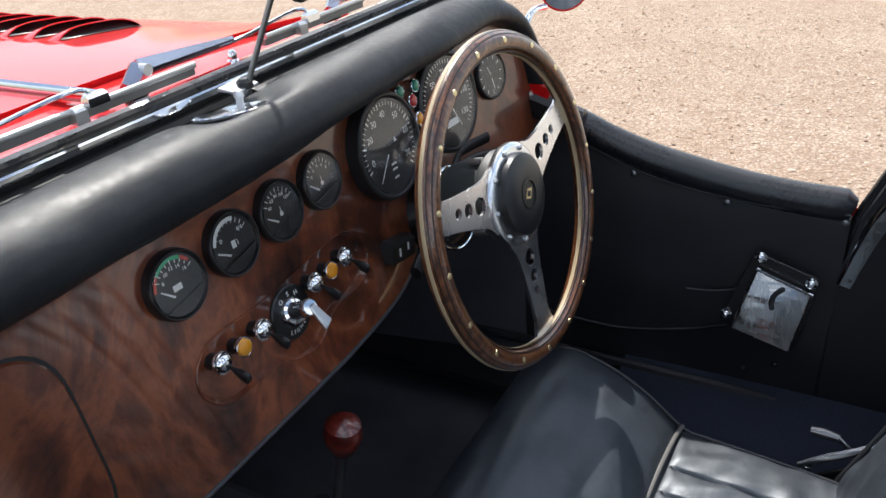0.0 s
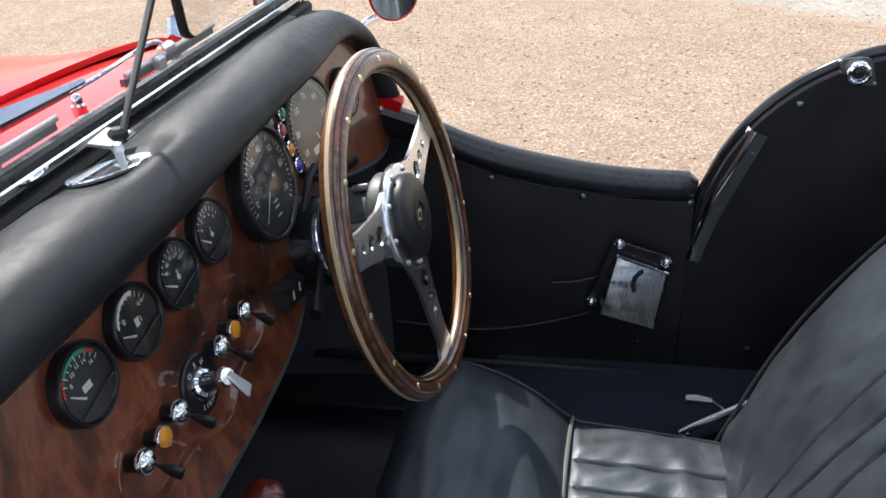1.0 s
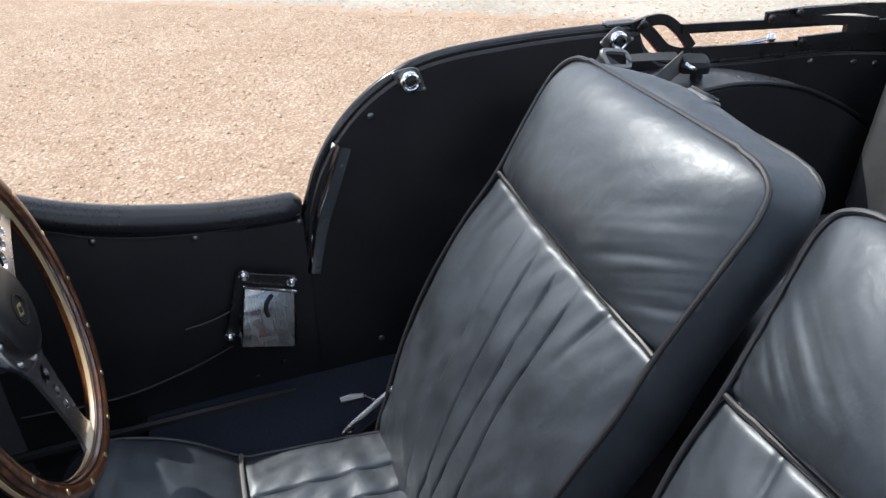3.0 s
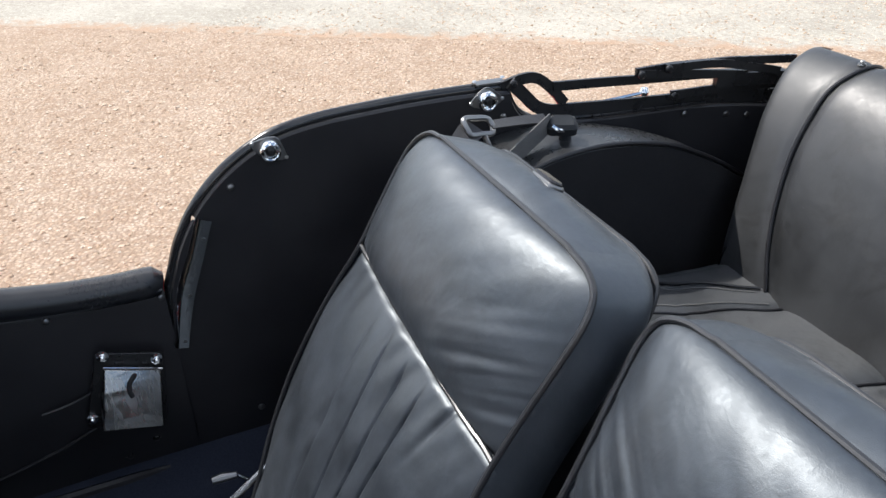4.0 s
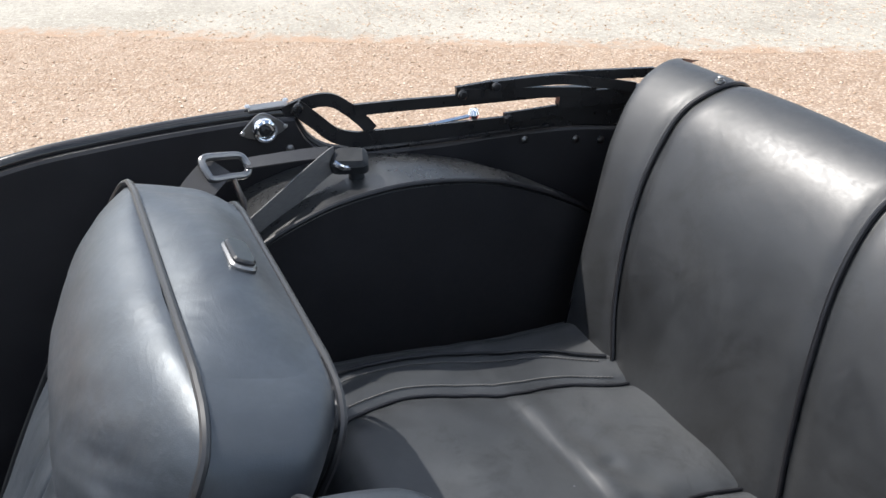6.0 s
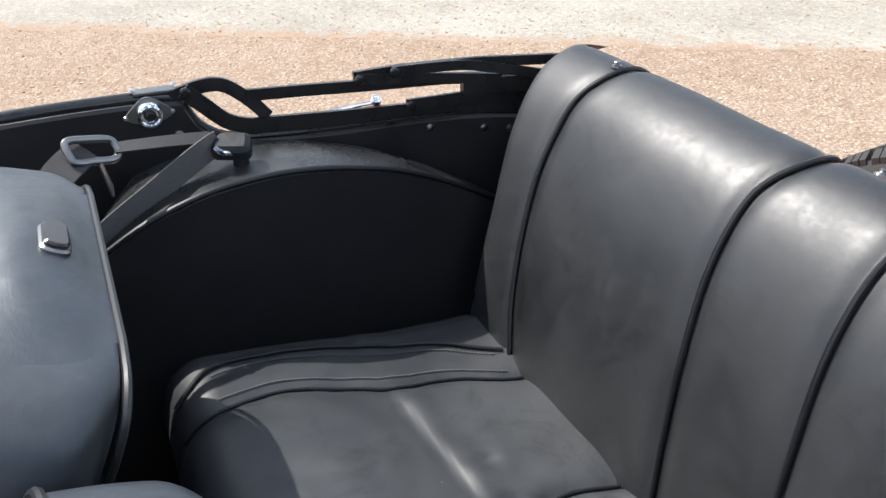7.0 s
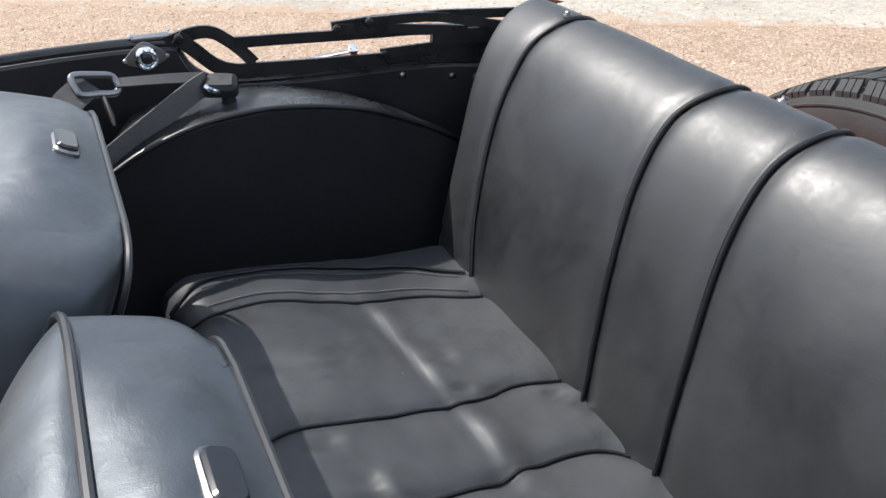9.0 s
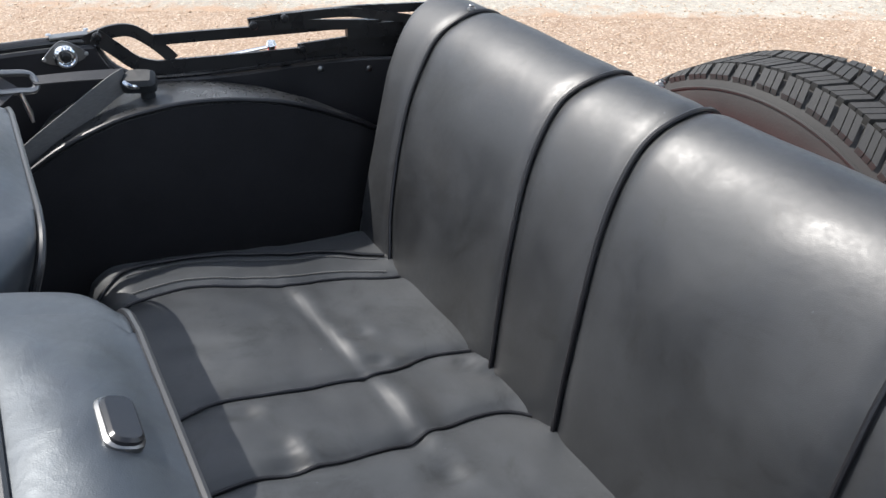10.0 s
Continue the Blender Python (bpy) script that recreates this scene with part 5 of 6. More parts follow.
    part("piping", tube([on_front(a, seam((a - 0.008) / 0.207), 0.0085) for a in span(-0.198, 0.214, 40)], 0.0034, 8), M["seat_piping"], back, "piped seam below the headrest")
    sm_ = bx @ Matrix.Translation((-0.012, 0.6715, -0.053)) @ Matrix.Rotation(radians(-90), 4, "X")
    slot = part("headrest_slot", plate(rounded([(-0.023, -0.0115), (0.023, -0.0115), (0.023, 0.0115), (-0.023, 0.0115)], 0.011), 0.0055, sm_ @ Matrix.Translation((0, 0, -0.0035)), 0.0018), M["dull"], back, "bright oblong slot surround")
    part("slot_cap", plate(rounded([(-0.0205, -0.0095), (0.0205, -0.0095), (0.0205, 0.0095), (-0.0205, 0.0095)], 0.009), 0.0065, sm_ @ Matrix.Translation((0.0015, 0, -0.001)), 0.0018), M["cap"], slot, "black plastic cap")

    # cushion
    zt = curve_table([(-0.12, 0.30), (-0.06, 0.318), (0.05, 0.325), (0.13, 0.328), (0.165, 0.332), (0.22, 0.372), (0.27, 0.398), (0.33, 0.416), (0.37, 0.412), (0.395, 0.385), (0.408, 0.33), (0.412, 0.25), (0.414, 0.19)])
    wd = curve_table([(-0.12, 0.175), (0.0, 0.183), (0.15, 0.192), (0.28, 0.202), (0.36, 0.198), (0.414, 0.175)])
    place = Matrix.Translation((cx, dy, dz)) @ Matrix.Diagonal((side, 1, 1, 1))
    rows = []
    for y in span(-0.12, 0.16, 40) + [0.165, 0.17, 0.176, 0.184] + span(0.195, 0.36, 34) + [0.366, 0.372, 0.378, 0.384, 0.390, 0.396, 0.402, 0.407, 0.410, 0.412, 0.414]:
        w, z = wd(y), zt(y)
        row = [(-w - 0.004, y, 0.17), (-w - 0.006, y, z - 0.05), (-w - 0.002, y, z - 0.018)]
        for s in span(-1, 1, 170):
            a = s * w
            h = z + 0.010 * (1 - s ** 4) - 0.008 * bell(abs(s) - 1, 0.04)
            h -= 0.008 * bell(y - 0.166, 0.006)
            if y < 0.16:
                for a0 in (-0.10, -0.05, 0.0, 0.05, 0.10):
                    h -= 0.0050 * bell(a - a0, 0.0022) + 0.002 * bell(a - a0, 0.012)
                h += 0.004 * lump((a + 0.4 * y) * 18, y * 34, 2) * bell(y + 0.02, 0.09)
                h += 0.0030 * lump((a + 0.8 * y) * 40, (y - a) * 14, 4) * bell(s - 0.3, 0.8)
            else:
                h += 0.005 * lump(a * 9, y * 14, 6) + 0.0030 * lump((a - 0.4 * y) * 12, y * 46, 26) * bell(y - 0.30, 0.09)
                h -= 0.0020 * abs(lump(a * 8, (y + 0.2 * a) * 34, 29)) * bell(y - 0.33, 0.07)
            row.append((a, y, h))
        row += [(w + 0.002, y, z - 0.018), (w + 0.006, y, z - 0.05), (w + 0.004, y, 0.17)]
        rows.append(row)
    cushion = part("seat_cushion", grid(rows, False, False, None, place), M["leather"], seat, "black leather cushion with pleats", 50)
    part("piping", tube([place @ Vector((s * wd(0.166), 0.166 + 0.006 * (1 - s * s), zt(0.166) + 0.006 - 0.010 * s ** 6 + 0.004 * (1 - s ** 4))) for s in span(-1, 1, 30)], 0.0034, 8), M["worn_piping"], cushion, "pale worn piping across the cushion")
    for sgn in (-1, 1):
        part("piping", tube([place @ Vector((sgn * (wd(y) + 0.001), y, zt(y) - 0.008)) for y in span(-0.11, 0.400, 50)], 0.0030, 8), M["seat_piping"], cushion)
    part("seat_base", box(0.34, 0.44, 0.06, place @ pose(0, 0.13, 0.197 - dz), 0.01), M["black"], seat, "dark seat base frame")
    # recliner on the outer flank
    px = 0.204
    rec = part("recliner", tube([place @ Vector(p) for p in ((px, 0.010, 0.306), (px + 0.002, -0.01, 0.322), (px + 0.004, -0.06, 0.356), (px + 0.004, -0.10, 0.385))], 0.0065, 8, flat=0.7), M["alloy"], seat, "chrome recliner link")
    part("pivot", lathe([(0.007, 0), (0.007, 0.006), (0.004, 0.008), (0, 0.008)], place @ Matrix.Translation((px, 0.002, 0.303)) @ Matrix.Rotation(radians(60), 4, "Y"), 14), M["steel"], rec)
    part("release", tube([place @ Vector(p) for p in ((px + 0.03, -0.032, 0.345), (px + 0.035, -0.012, 0.343), (px + 0.036, 0.004, 0.342))], [0.005, 0.0075, 0.006], 10), M["dull"], rec, "dark grey release lever")
    part("release_rod", tube([place @ Vector(p) for p in ((px + 0.004, -0.05, 0.348), (px + 0.032, -0.030, 0.345))], 0.003, 8), M["chrome"], rec)
    part("hinge_plate", box(0.004, 0.14, 0.05, place @ pose(px - 0.004, -0.05, 0.30, -35, 0, 0), 0.001), M["black"], rec)
    return seat


front_seat(0.288, 0.0, 0.0, 1, 0, "black leather bucket seat with pleats and piping")
front_seat(-0.167, -0.040, -0.012, -1, 50, "black leather bucket seat, smoother, with worn piping")

# ---- rear bench ----
bench = thing("rear_bench", (0.05, -0.7, 0.45), "black vinyl rear bench seat with piped panels", "bench seat")
BACK = smooth([(0, -0.800, 0.44), (0, -0.836, 0.54), (0, -0.866, 0.62), (0, -0.897, 0.70), (0, -0.925, 0.765), (0, -0.955, 0.815), (0, -0.985, 0.843), (0, -1.020, 0.856), (0, -1.055, 0.846), (0, -1.080, 0.82), (0, -1.092, 0.76), (0, -1.095, 0.60)], 5)
pipe_tables = [curve_table(t) for t in (
    ((0.44, 0.30), (0.54, 0.338), (0.60, 0.370), (0.656, 0.393), (0.73, 0.411), (0.79, 0.415), (0.83, 0.413), (0.86, 0.397)),
    ((0.44, 0.055), (0.54, 0.072), (0.60, 0.092), (0.667, 0.111), (0.75, 0.130), (0.815, 0.138), (0.84, 0.134), (0.86, 0.118)),
    ((0.44, -0.060), (0.54, -0.048), (0.60, -0.034), (0.66, -0.022), (0.74, -0.005), (0.80, 0.003), (0.836, 0.003), (0.86, -0.008)),
    ((0.44, -0.33), (0.54, -0.325), (0.69, -0.313), (0.77, -0.305), (0.83, -0.302), (0.86, -0.31)))]


def pipe_x(k, z):
    return pipe_tables[k](z)


def end_x(z):
    return 0.452 + 0.078 * max(0.0, min(1.0, (z - 0.50) / 0.34)) ** 0.9


def back_point(x, i):
    p = BACK[i]
    q0, q1 = BACK[max(i - 1, 0)], BACK[min(i + 1, len(BACK) - 1)]
    t = (q1 - q0).normalized()
    nrm = Vector((0, t.z, -t.y))
    z = p.z
    tuck = sum(0.005 * bell(x - pipe_x(k, z), 0.012) for k in range(4)) if i < 44 else 0
    puff = 0.004 * math.sin(i / 44 * math.pi) if i < 44 else 0
    h = puff - tuck + 0.0025 * noise.noise((x * 9, z * 9, 4))
    return Vector((x, p.y + nrm.y * h, p.z + nrm.z * h))


rows = []
for s in span(-1, 1, 150):
    row = []
    for i in range(len(BACK)):
        xe = end_x(BACK[i].z)
        xl = 2 * 0.035 - xe
        x = xl + (xe - xl) * (s + 1) / 2
        p = back_point(x, i)
        e = max(0.0, (abs(s) - 0.93) / 0.07)
        r = 0.055 * (1 - math.sqrt(max(0, 1 - e * e)))
        row.append((p.x, p.y - r if i < 38 else p.y, p.z - 0.3 * r * (i > 20)))
    rows.append(row)
rows = [[(p[0], -1.09, p[2] - 0.002) if BACK[i].z > 0.5 else (p[0], -0.98, p[2]) for i, p in enumerate(rows[0])]] + rows + [[(p[0] + 0.004, -1.06, p[2] - 0.004) for i, p in enumerate(rows[-1])]]
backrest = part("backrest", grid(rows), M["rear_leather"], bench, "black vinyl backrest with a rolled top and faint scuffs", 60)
for k in range(4):
    pts = []
    for i in range(3, 42):
        p = back_point(pipe_x(k, BACK[i].z), i)
        t = (BACK[i + 1] - BACK[i - 1]).normalized()
        pts.append(p + Vector((0, t.z, -t.y)) * 0.0035)
    part("piping", tube(pts, 0.0029, 8), M["piping"], backrest, "black piping")
for x, y, z, lean in ((0.413, -1.016, 0.857, 2), (0.090, -1.062, 0.843, 28), (-0.30, -1.062, 0.843, 28)):
    m = Matrix.Translation((x, y, z)) @ Matrix.Rotation(radians(lean), 4, "X")
    part("stud", lathe([(0.0065, 0), (0.006, 0.0025), (0.0035, 0.0032), (0.0032, 0.0048), (0.0042, 0.006), (0.003, 0.0072), (0, 0.0074)], m, 16), M["dull"], backrest, "small chrome hood stud")

SEAMS = [curve_table(t) for t in (
    ((-0.86, 0.300), (-0.82, 0.306), (-0.756, 0.328), (-0.68, 0.329), (-0.63, 0.342), (-0.56, 0.352), (-0.49, 0.340), (-0.44, 0.33)),
    ((-0.86, 0.108), (-0.833, 0.115), (-0.778, 0.125), (-0.72, 0.115), (-0.60, 0.121), (-0.536, 0.124), (-0.49, 0.113), (-0.44, 0.11)),
    ((-0.86, -0.03), (-0.845, -0.022), (-0.817, 0.003), (-0.771, 0.011), (-0.69, 0.004), (-0.594, 0.001), (-0.525, 0.005), (-0.44, -0.002)),
    ((-0.86, -0.25), (-0.65, -0.245), (-0.44, -0.25)))]
outer_seam = curve_table(((-0.86, 0.335), (-0.82, 0.357), (-0.75, 0.392), (-0.63, 0.411), (-0.52, 0.412), (-0.468, 0.384), (-0.44, 0.375)))


def bench_z(x, y):
    t = (-0.46 - y) / 0.40
    z = 0.606 - 0.062 * max(0, t) + 0.004 * math.sin(7 * t)
    if y > -0.50:
        z -= 0.030 * ((y + 0.50) / 0.05) ** 2
    k = y + 0.683 - 0.10 * (x - 0.22)
    z += (0.0052 * bell(k + 0.020, 0.018) - 0.0034 * bell(k, 0.0065)) * bell(x - 0.20, 0.13)
    k = y + 0.697
    z += (0.0045 * bell(k + 0.022, 0.020) - 0.0030 * bell(k, 0.009)) * bell(x - 0.05, 0.045)
    for dx, dy, dep, wid in ((0.189, -0.722, 0.006, 0.010), (0.132, -0.721, 0.006, 0.009), (0.092, -0.810, 0.006, 0.012), (0.034, -0.574, 0.005, 0.009), (0.011, -0.572, 0.008, 0.010), (0.092, -0.554, 0.005, 0.009), (0.000, -0.697, 0.006, 0.010), (0.065, -0.835, 0.005, 0.010), (-0.06, -0.70, 0.005, 0.014)):
        z -= dep * bell(x - dx, wid) * bell(y - dy, wid * 1.8)
        z += 0.6 * dep * bell(x - dx, wid * 1.6) * bell(y - dy + wid * 2.2, wid * 1.4)
    z += 0.0030 * bell(y + 0.545, 0.03) * noise.noise((x * 34, y * 16, 12))
    z -= sum(0.0045 * bell(x - s(y), 0.020) for s in SEAMS)
    for s in SEAMS:
        z -= 0.0050 * bell(x - s(y), 0.0055)
    z += 0.0028 * noise.noise((x * 10, y * 9, 1)) + 0.003 * noise.noise((x * 22, y * 26, 6)) * bell(y + 0.72, 0.12)
    out = max(0.0, (x - 0.418) / 0.03)
    z -= 0.016 * out ** 2
    return z


rows = []
for y in [-0.442, -0.4425, -0.446, -0.452, -0.46] + span(-0.47, -0.86, 62):
    row = []
    for x in [0.452, 0.450, 0.446] + span(0.440, -0.36, 140):
        z = bench_z(min(x, 0.445), max(min(y, -0.455), -0.9))
        if y > -0.4422:
            z = 0.40
        elif y > -0.455:
            z -= (y + 0.455) * 3.2
        if x > 0.451:
            z = 0.42
        row.append((x, y, z))
    rows.append(row)
cush = part("cushion", grid(rows), M["cushion_vinyl"], bench, "grey-black vinyl cushion with soft creases, paler than the backrest", 60)
for s in SEAMS:
    part("piping", tube([(s(y), y, bench_z(s(y), y) + 0.0028) for y in span(-0.456, -0.848, 40)], 0.0021, 8), M["piping"], cush, "black piping")
part("piping", tube([(outer_seam(y), y, bench_z(outer_seam(y), y) + 0.003) for y in span(-0.456, -0.835, 40)], 0.0024, 8), M["piping"], cush)
for off in (0.2, 0.8):
    bm = bmesh.new()
    for y in span(-0.50, -0.82, 80):
        x = SEAMS[0](y) * (1 - off) + outer_seam(y) * off
        box(0.0013, 0.0028, 0.0014, Matrix.Translation((x, y, bench_z(x, y) + 0.0012)), 0, bm)
    part("stitching", bm, M["pale_webbing"], cush, "row of small stitches")

# ---- hood frame ----
hood = thing("folded_hood", (0.65, -0.56, 0.80), "folded black steel hood frame bars on the body side", "convertible hood")


def bar(pts, w, d, name="bar", label=""):
    """A flat bar on edge: w high, d thick."""
    fr = [Vector(p) for p in pts]
    rows = []
    for i, p in enumerate(fr):
        t = (fr[min(i + 1, len(fr) - 1)] - fr[max(i - 1, 0)]).normalized()
        side = Vector((1, 0, 0))
        up = t.cross(side).normalized()
        up = up if up.z > 0 or abs(up.z) < 0.05 else -up
        rows.append([p + up * (w / 2) + side * (d / 2), p + up * (w / 2) - side * (d / 2), p - up * (w / 2) - side * (d / 2), p - up * (w / 2) + side * (d / 2)])
    return part(name, grid(rows, True, True), M["satin"], hood, label)


bar(smooth([(0.652, -0.556, 0.832), (0.651, -0.578, 0.810), (0.650, -0.602, 0.786), (0.648, -0.630, 0.775), (0.645, -0.66, 0.773), (0.627, -0.75, 0.771), (0.602, -0.87, 0.770), (0.565, -0.99, 0.768), (0.55, -1.04, 0.766)], 5), 0.020, 0.006, "lower_bar", "long black lower bar")
bar(smooth([(0.658, -0.542, 0.824), (0.658, -0.575, 0.832), (0.657, -0.602, 0.831), (0.655, -0.622, 0.818), (0.653, -0.640, 0.800), (0.651, -0.654, 0.782)], 6), 0.017, 0.006, "loop_bar", "curved black hinge loop")
bar([(0.650, -0.632, 0.814), (0.640, -0.70, 0.812), (0.622, -0.775, 0.811), (0.597, -0.88, 0.811), (0.56, -1.02, 0.802)], 0.015, 0.006, "middle_bar")
bar([(0.612, -0.760, 0.828), (0.600, -0.82, 0.832), (0.580, -0.92, 0.832), (0.55, -1.03, 0.828)], 0.013, 0.006, "upper_bar")
bar([(0.606, -0.762, 0.826), (0.590, -0.86, 0.817), (0.570, -0.95, 0.808)], 0.013, 0.005, "link_bar")
bar(smooth([(0.596, -0.806, 0.832), (0.580, -0.89, 0.832), (0.568, -0.94, 0.824), (0.55, -1.0, 0.812)], 4), 0.013, 0.005, "link_bar")
bar([(0.604, -0.828, 0.781), (0.582, -0.92, 0.786), (0.555, -1.03, 0.786)], 0.015, 0.005, "link_bar")
bar([(0.585, -0.90, 0.800), (0.565, -0.97, 0.800), (0.55, -1.03, 0.798)], 0.022, 0.010, "link_bar")
part("rail_strip", tube([(0.634, -0.70, 0.757), (0.612, -0.80, 0.760), (0.590, -0.90, 0.762)], 0.003, 6), M["satin"], hood, "glossy edge strip")
for p in ((0.647, -0.558, 0.831), (0.602, -0.764, 0.826), (0.592, -0.808, 0.832), (0.600, -0.832, 0.781)):
    part("pivot", lathe([(0.0065, 0), (0.0065, 0.003), (0.0045, 0.005), (0, 0.0055)], Matrix.Translation(p) @ Matrix.Rotation(radians(-90), 4, "Y"), 14), M["satin"], hood, "domed pivot rivet")
part("stay_rod", tube([(0.640, -0.69, 0.776), (0.632, -0.79, 0.782)], 0.0028, 8), M["chrome"], hood, "bright stay rod")
part("stay_ball", lathe([(0, -0.008), (0.006, -0.006), (0.0085, 0), (0.006, 0.006), (0, 0.008)], Matrix.Translation((0.632, -0.796, 0.784)), 16), M["chrome"], hood, "chrome ball end")
part("end_cap", box(0.018, 0.050, 0.004, pose(0.665, -0.525, 0.8335, 2, 0, 0), 0.001), M["dull"], hood, "thin bright end plate")
for y in (-0.50, -0.548):
    part("cap_screw", lathe([(0.004, 0), (0.003, 0.002), (0, 0.0025)], Matrix.Translation((0.664, y, 0.838)), 10), M["steel"], hood)

# ---- hood fasteners and trim screws on the body side ----
def fastener(y, z, turn):
    x = side_x(y)
    x -= 0.001
    f = thing("hood_fastener", (x, y, z), "chrome turn fastener on a lozenge plate", "fastener", "hood fasteners")
    m = Matrix.Translation((x, y, z)) @ Matrix.Rotation(radians(-90), 4, "Y") @ Matrix.Rotation(radians(90 + turn), 4, "Z")
    part("plate", plate(rounded([(-0.030, 0.002), (-0.023, 0.008), (0.0, 0.016), (0.023, 0.008), (0.030, 0.002), (0.023, -0.006), (0.010, -0.017), (0.0, -0.022), (-0.010, -0.017), (-0.023, -0.006)], 0.006), 0.002, m, 0.0007), M["dull"], f, "worn dull plate")
    cup = part("cup", lathe([(0.0158, 0.002), (0.0158, 0.009), (0.0142, 0.012), (0.0115, 0.0132), (0.0098, 0.012), (0.0094, 0.006), (0, 0.006)], m, 28), M["chrome"], f, "round chrome cup")
    part("core", lathe([(0.0074, 0.006), (0.0074, 0.010), (0.004, 0.0125), (0.0, 0.0125)], m, 18), M["black"], cup, "dark core")
    for sx in (-0.027, 0.027):
        part("screw", lathe([(0.003, 0.002), (0.0025, 0.0035), (0, 0.004)], m @ Matrix.Translation((sx, 0.001, 0)), 10), M["steel"], f)
    return f


fastener(-0.176, 0.793, -32)
fastener(-0.513, 0.812, 0)
for y, z in ((-0.114, 0.747), (-0.542, 0.780), (-0.932, 0.738), (-0.965, 0.735), (0.0, 0.512), (-0.86, 0.744), (-0.10, 0.34), (0.07, 0.34), (0.115, 0.32)):
    m = Matrix.Translation((side_x(y), y, z)) @ Matrix.Rotation(radians(-90), 4, "Y")
    part("trim_screw", lathe([(0.0058, 0), (0.0052, 0.0022), (0.0028, 0.0036), (0, 0.004)], m, 14), M["dull"] if y < 0.05 else M["satin"], car, "small domed screw in a cup washer")

# bright channel on the front edge of the quarter panel
strip = thing("side_screen_channel", (0.65, -0.03, 0.53), "narrow bright channel on the door pillar edge", "channel")
inner_edge = smooth([(0, 0.011, 0.503), (0, 0.000, 0.556), (0, -0.013, 0.605), (0, -0.037, 0.657), (0, -0.058, 0.711)], 6)
outer_edge = smooth([(0, -0.010, 0.498), (0, -0.021, 0.540), (0, -0.034, 0.583), (0, -0.055, 0.637), (0, -0.080, 0.702)], 6)
rows, lip = [], []
for p, q in zip(inner_edge, outer_edge):
    edge, p = p, p.lerp(q, 0.28)
    sx = side_x(p.y) - 0.001
    d = q - p
    rows.append([(sx - 0.0005, p.y, p.z), (sx - 0.004, *(p + d * 0.05).yz), (sx - 0.0042, *(p + d * 0.50).yz), (sx - 0.0040, *(p + d * 0.96).yz), (sx, q.y, q.z)])
    lip.append([(sx - 0.0040, p.y - 0.0004, p.z), (sx - 0.0048, p.y + 0.0006, p.z), (sx - 0.0030, *p.lerp(edge, 0.45).yz), (sx + 0.004, *(edge + Vector((0, 0.002, 0.001))).yz), (sx + 0.012, *(edge + Vector((0, 0.005, 0.002))).yz)])
part("channel", grid(rows), M["channel"], strip, "thin scratched bright metal channel", 20)
part("channel_flange", grid(lip), M["chrome"], strip, "polished front flange of the channel", 25)
for i in (2, 12, 21):
    q = inner_edge[i].lerp(outer_edge[i], 0.72)
    part("screw", lathe([(0.0035, 0), (0.003, 0.0012), (0, 0.002)], Matrix.Translation((side_x(q.y) - 0.004, q.y, q.z)) @ Matrix.Rotation(radians(-90), 4, "Y"), 12), M["dull"], strip)

# ---- door latch cover ----
latch = thing("door_latch_cover", (0.64, 0.09, 0.47), "bent bright metal latch cover screwed to the door", "latch cover")
lx = 0.646
lm = Matrix.Translation((lx, 0.0, 0.0)) @ Matrix(((0, 0, -1, 0), (1, 0, 0, 0), (0, 1, 0, 0), (0, 0, 0, 1)))
cover = [(0.112, 0.515), (0.036, 0.488), (0.052, 0.408), (0.134, 0.430)]
verts = [lm @ Vector((y, z, h)) for (y, z), h in zip(cover, (0.010, 0.010, 0.044, 0.044))] + [lm @ Vector((y, z, 0.0)) for y, z in cover]
bm = bmesh.new()
vs = [bm.verts.new(v) for v in verts]
for f in ((0, 1, 2, 3), (0, 1, 5, 4), (1, 2, 6, 5), (2, 3, 7, 6), (3, 0, 4, 7)):
    bm.faces.new([vs[q] for q in f])
bmesh.ops.bevel(bm, geom=[e for e in bm.edges if not e.is_boundary], offset=0.003, segments=3, affect="EDGES", profile=0.5)
part("cover", bm, M["stainless"], latch, "scratched stainless wedge shaped cover")
part("top_edge", tube([lm @ Vector((0.113, 0.517, 0.011)), lm @ Vector((0.035, 0.489, 0.011))], 0.0024, 8), M["chrome"], latch, "bright folded top edge")
part("base_flange", plate(rounded([(0.118, 0.54), (0.028, 0.512), (0.046, 0.385), (0.158, 0.41)], 0.006), 0.004, lm, 0.001), M["satin"], latch, "black base flange")
part("thumb_slot", tube(smooth([lm @ Vector(p) for p in ((0.072, 0.494, 0.0120), (0.083, 0.484, 0.0170), (0.086, 0.472, 0.0215), (0.083, 0.462, 0.0250))], 5), [0.002] + [0.004] * 14 + [0.002], 8, flat=1.0), M["black"], latch, "curved dark slot")
for y, z in ((0.109, 0.534), (0.039, 0.506), (0.147, 0.429)):
    bolt = part("bolt", lathe([(0.0085, 0), (0.0085, 0.003), (0.0055, 0.004), (0.0055, 0.009), (0.003, 0.011), (0, 0.011)], lm @ Matrix.Translation((y, z, 0.004)), 14), M["chrome"], latch, "chrome bolt head")

# ---- seat belt ----
belt = thing("seat_belt", (0.54, -0.58, 0.79), "black webbing seat belt hung over the wheel arch", "seat belt")


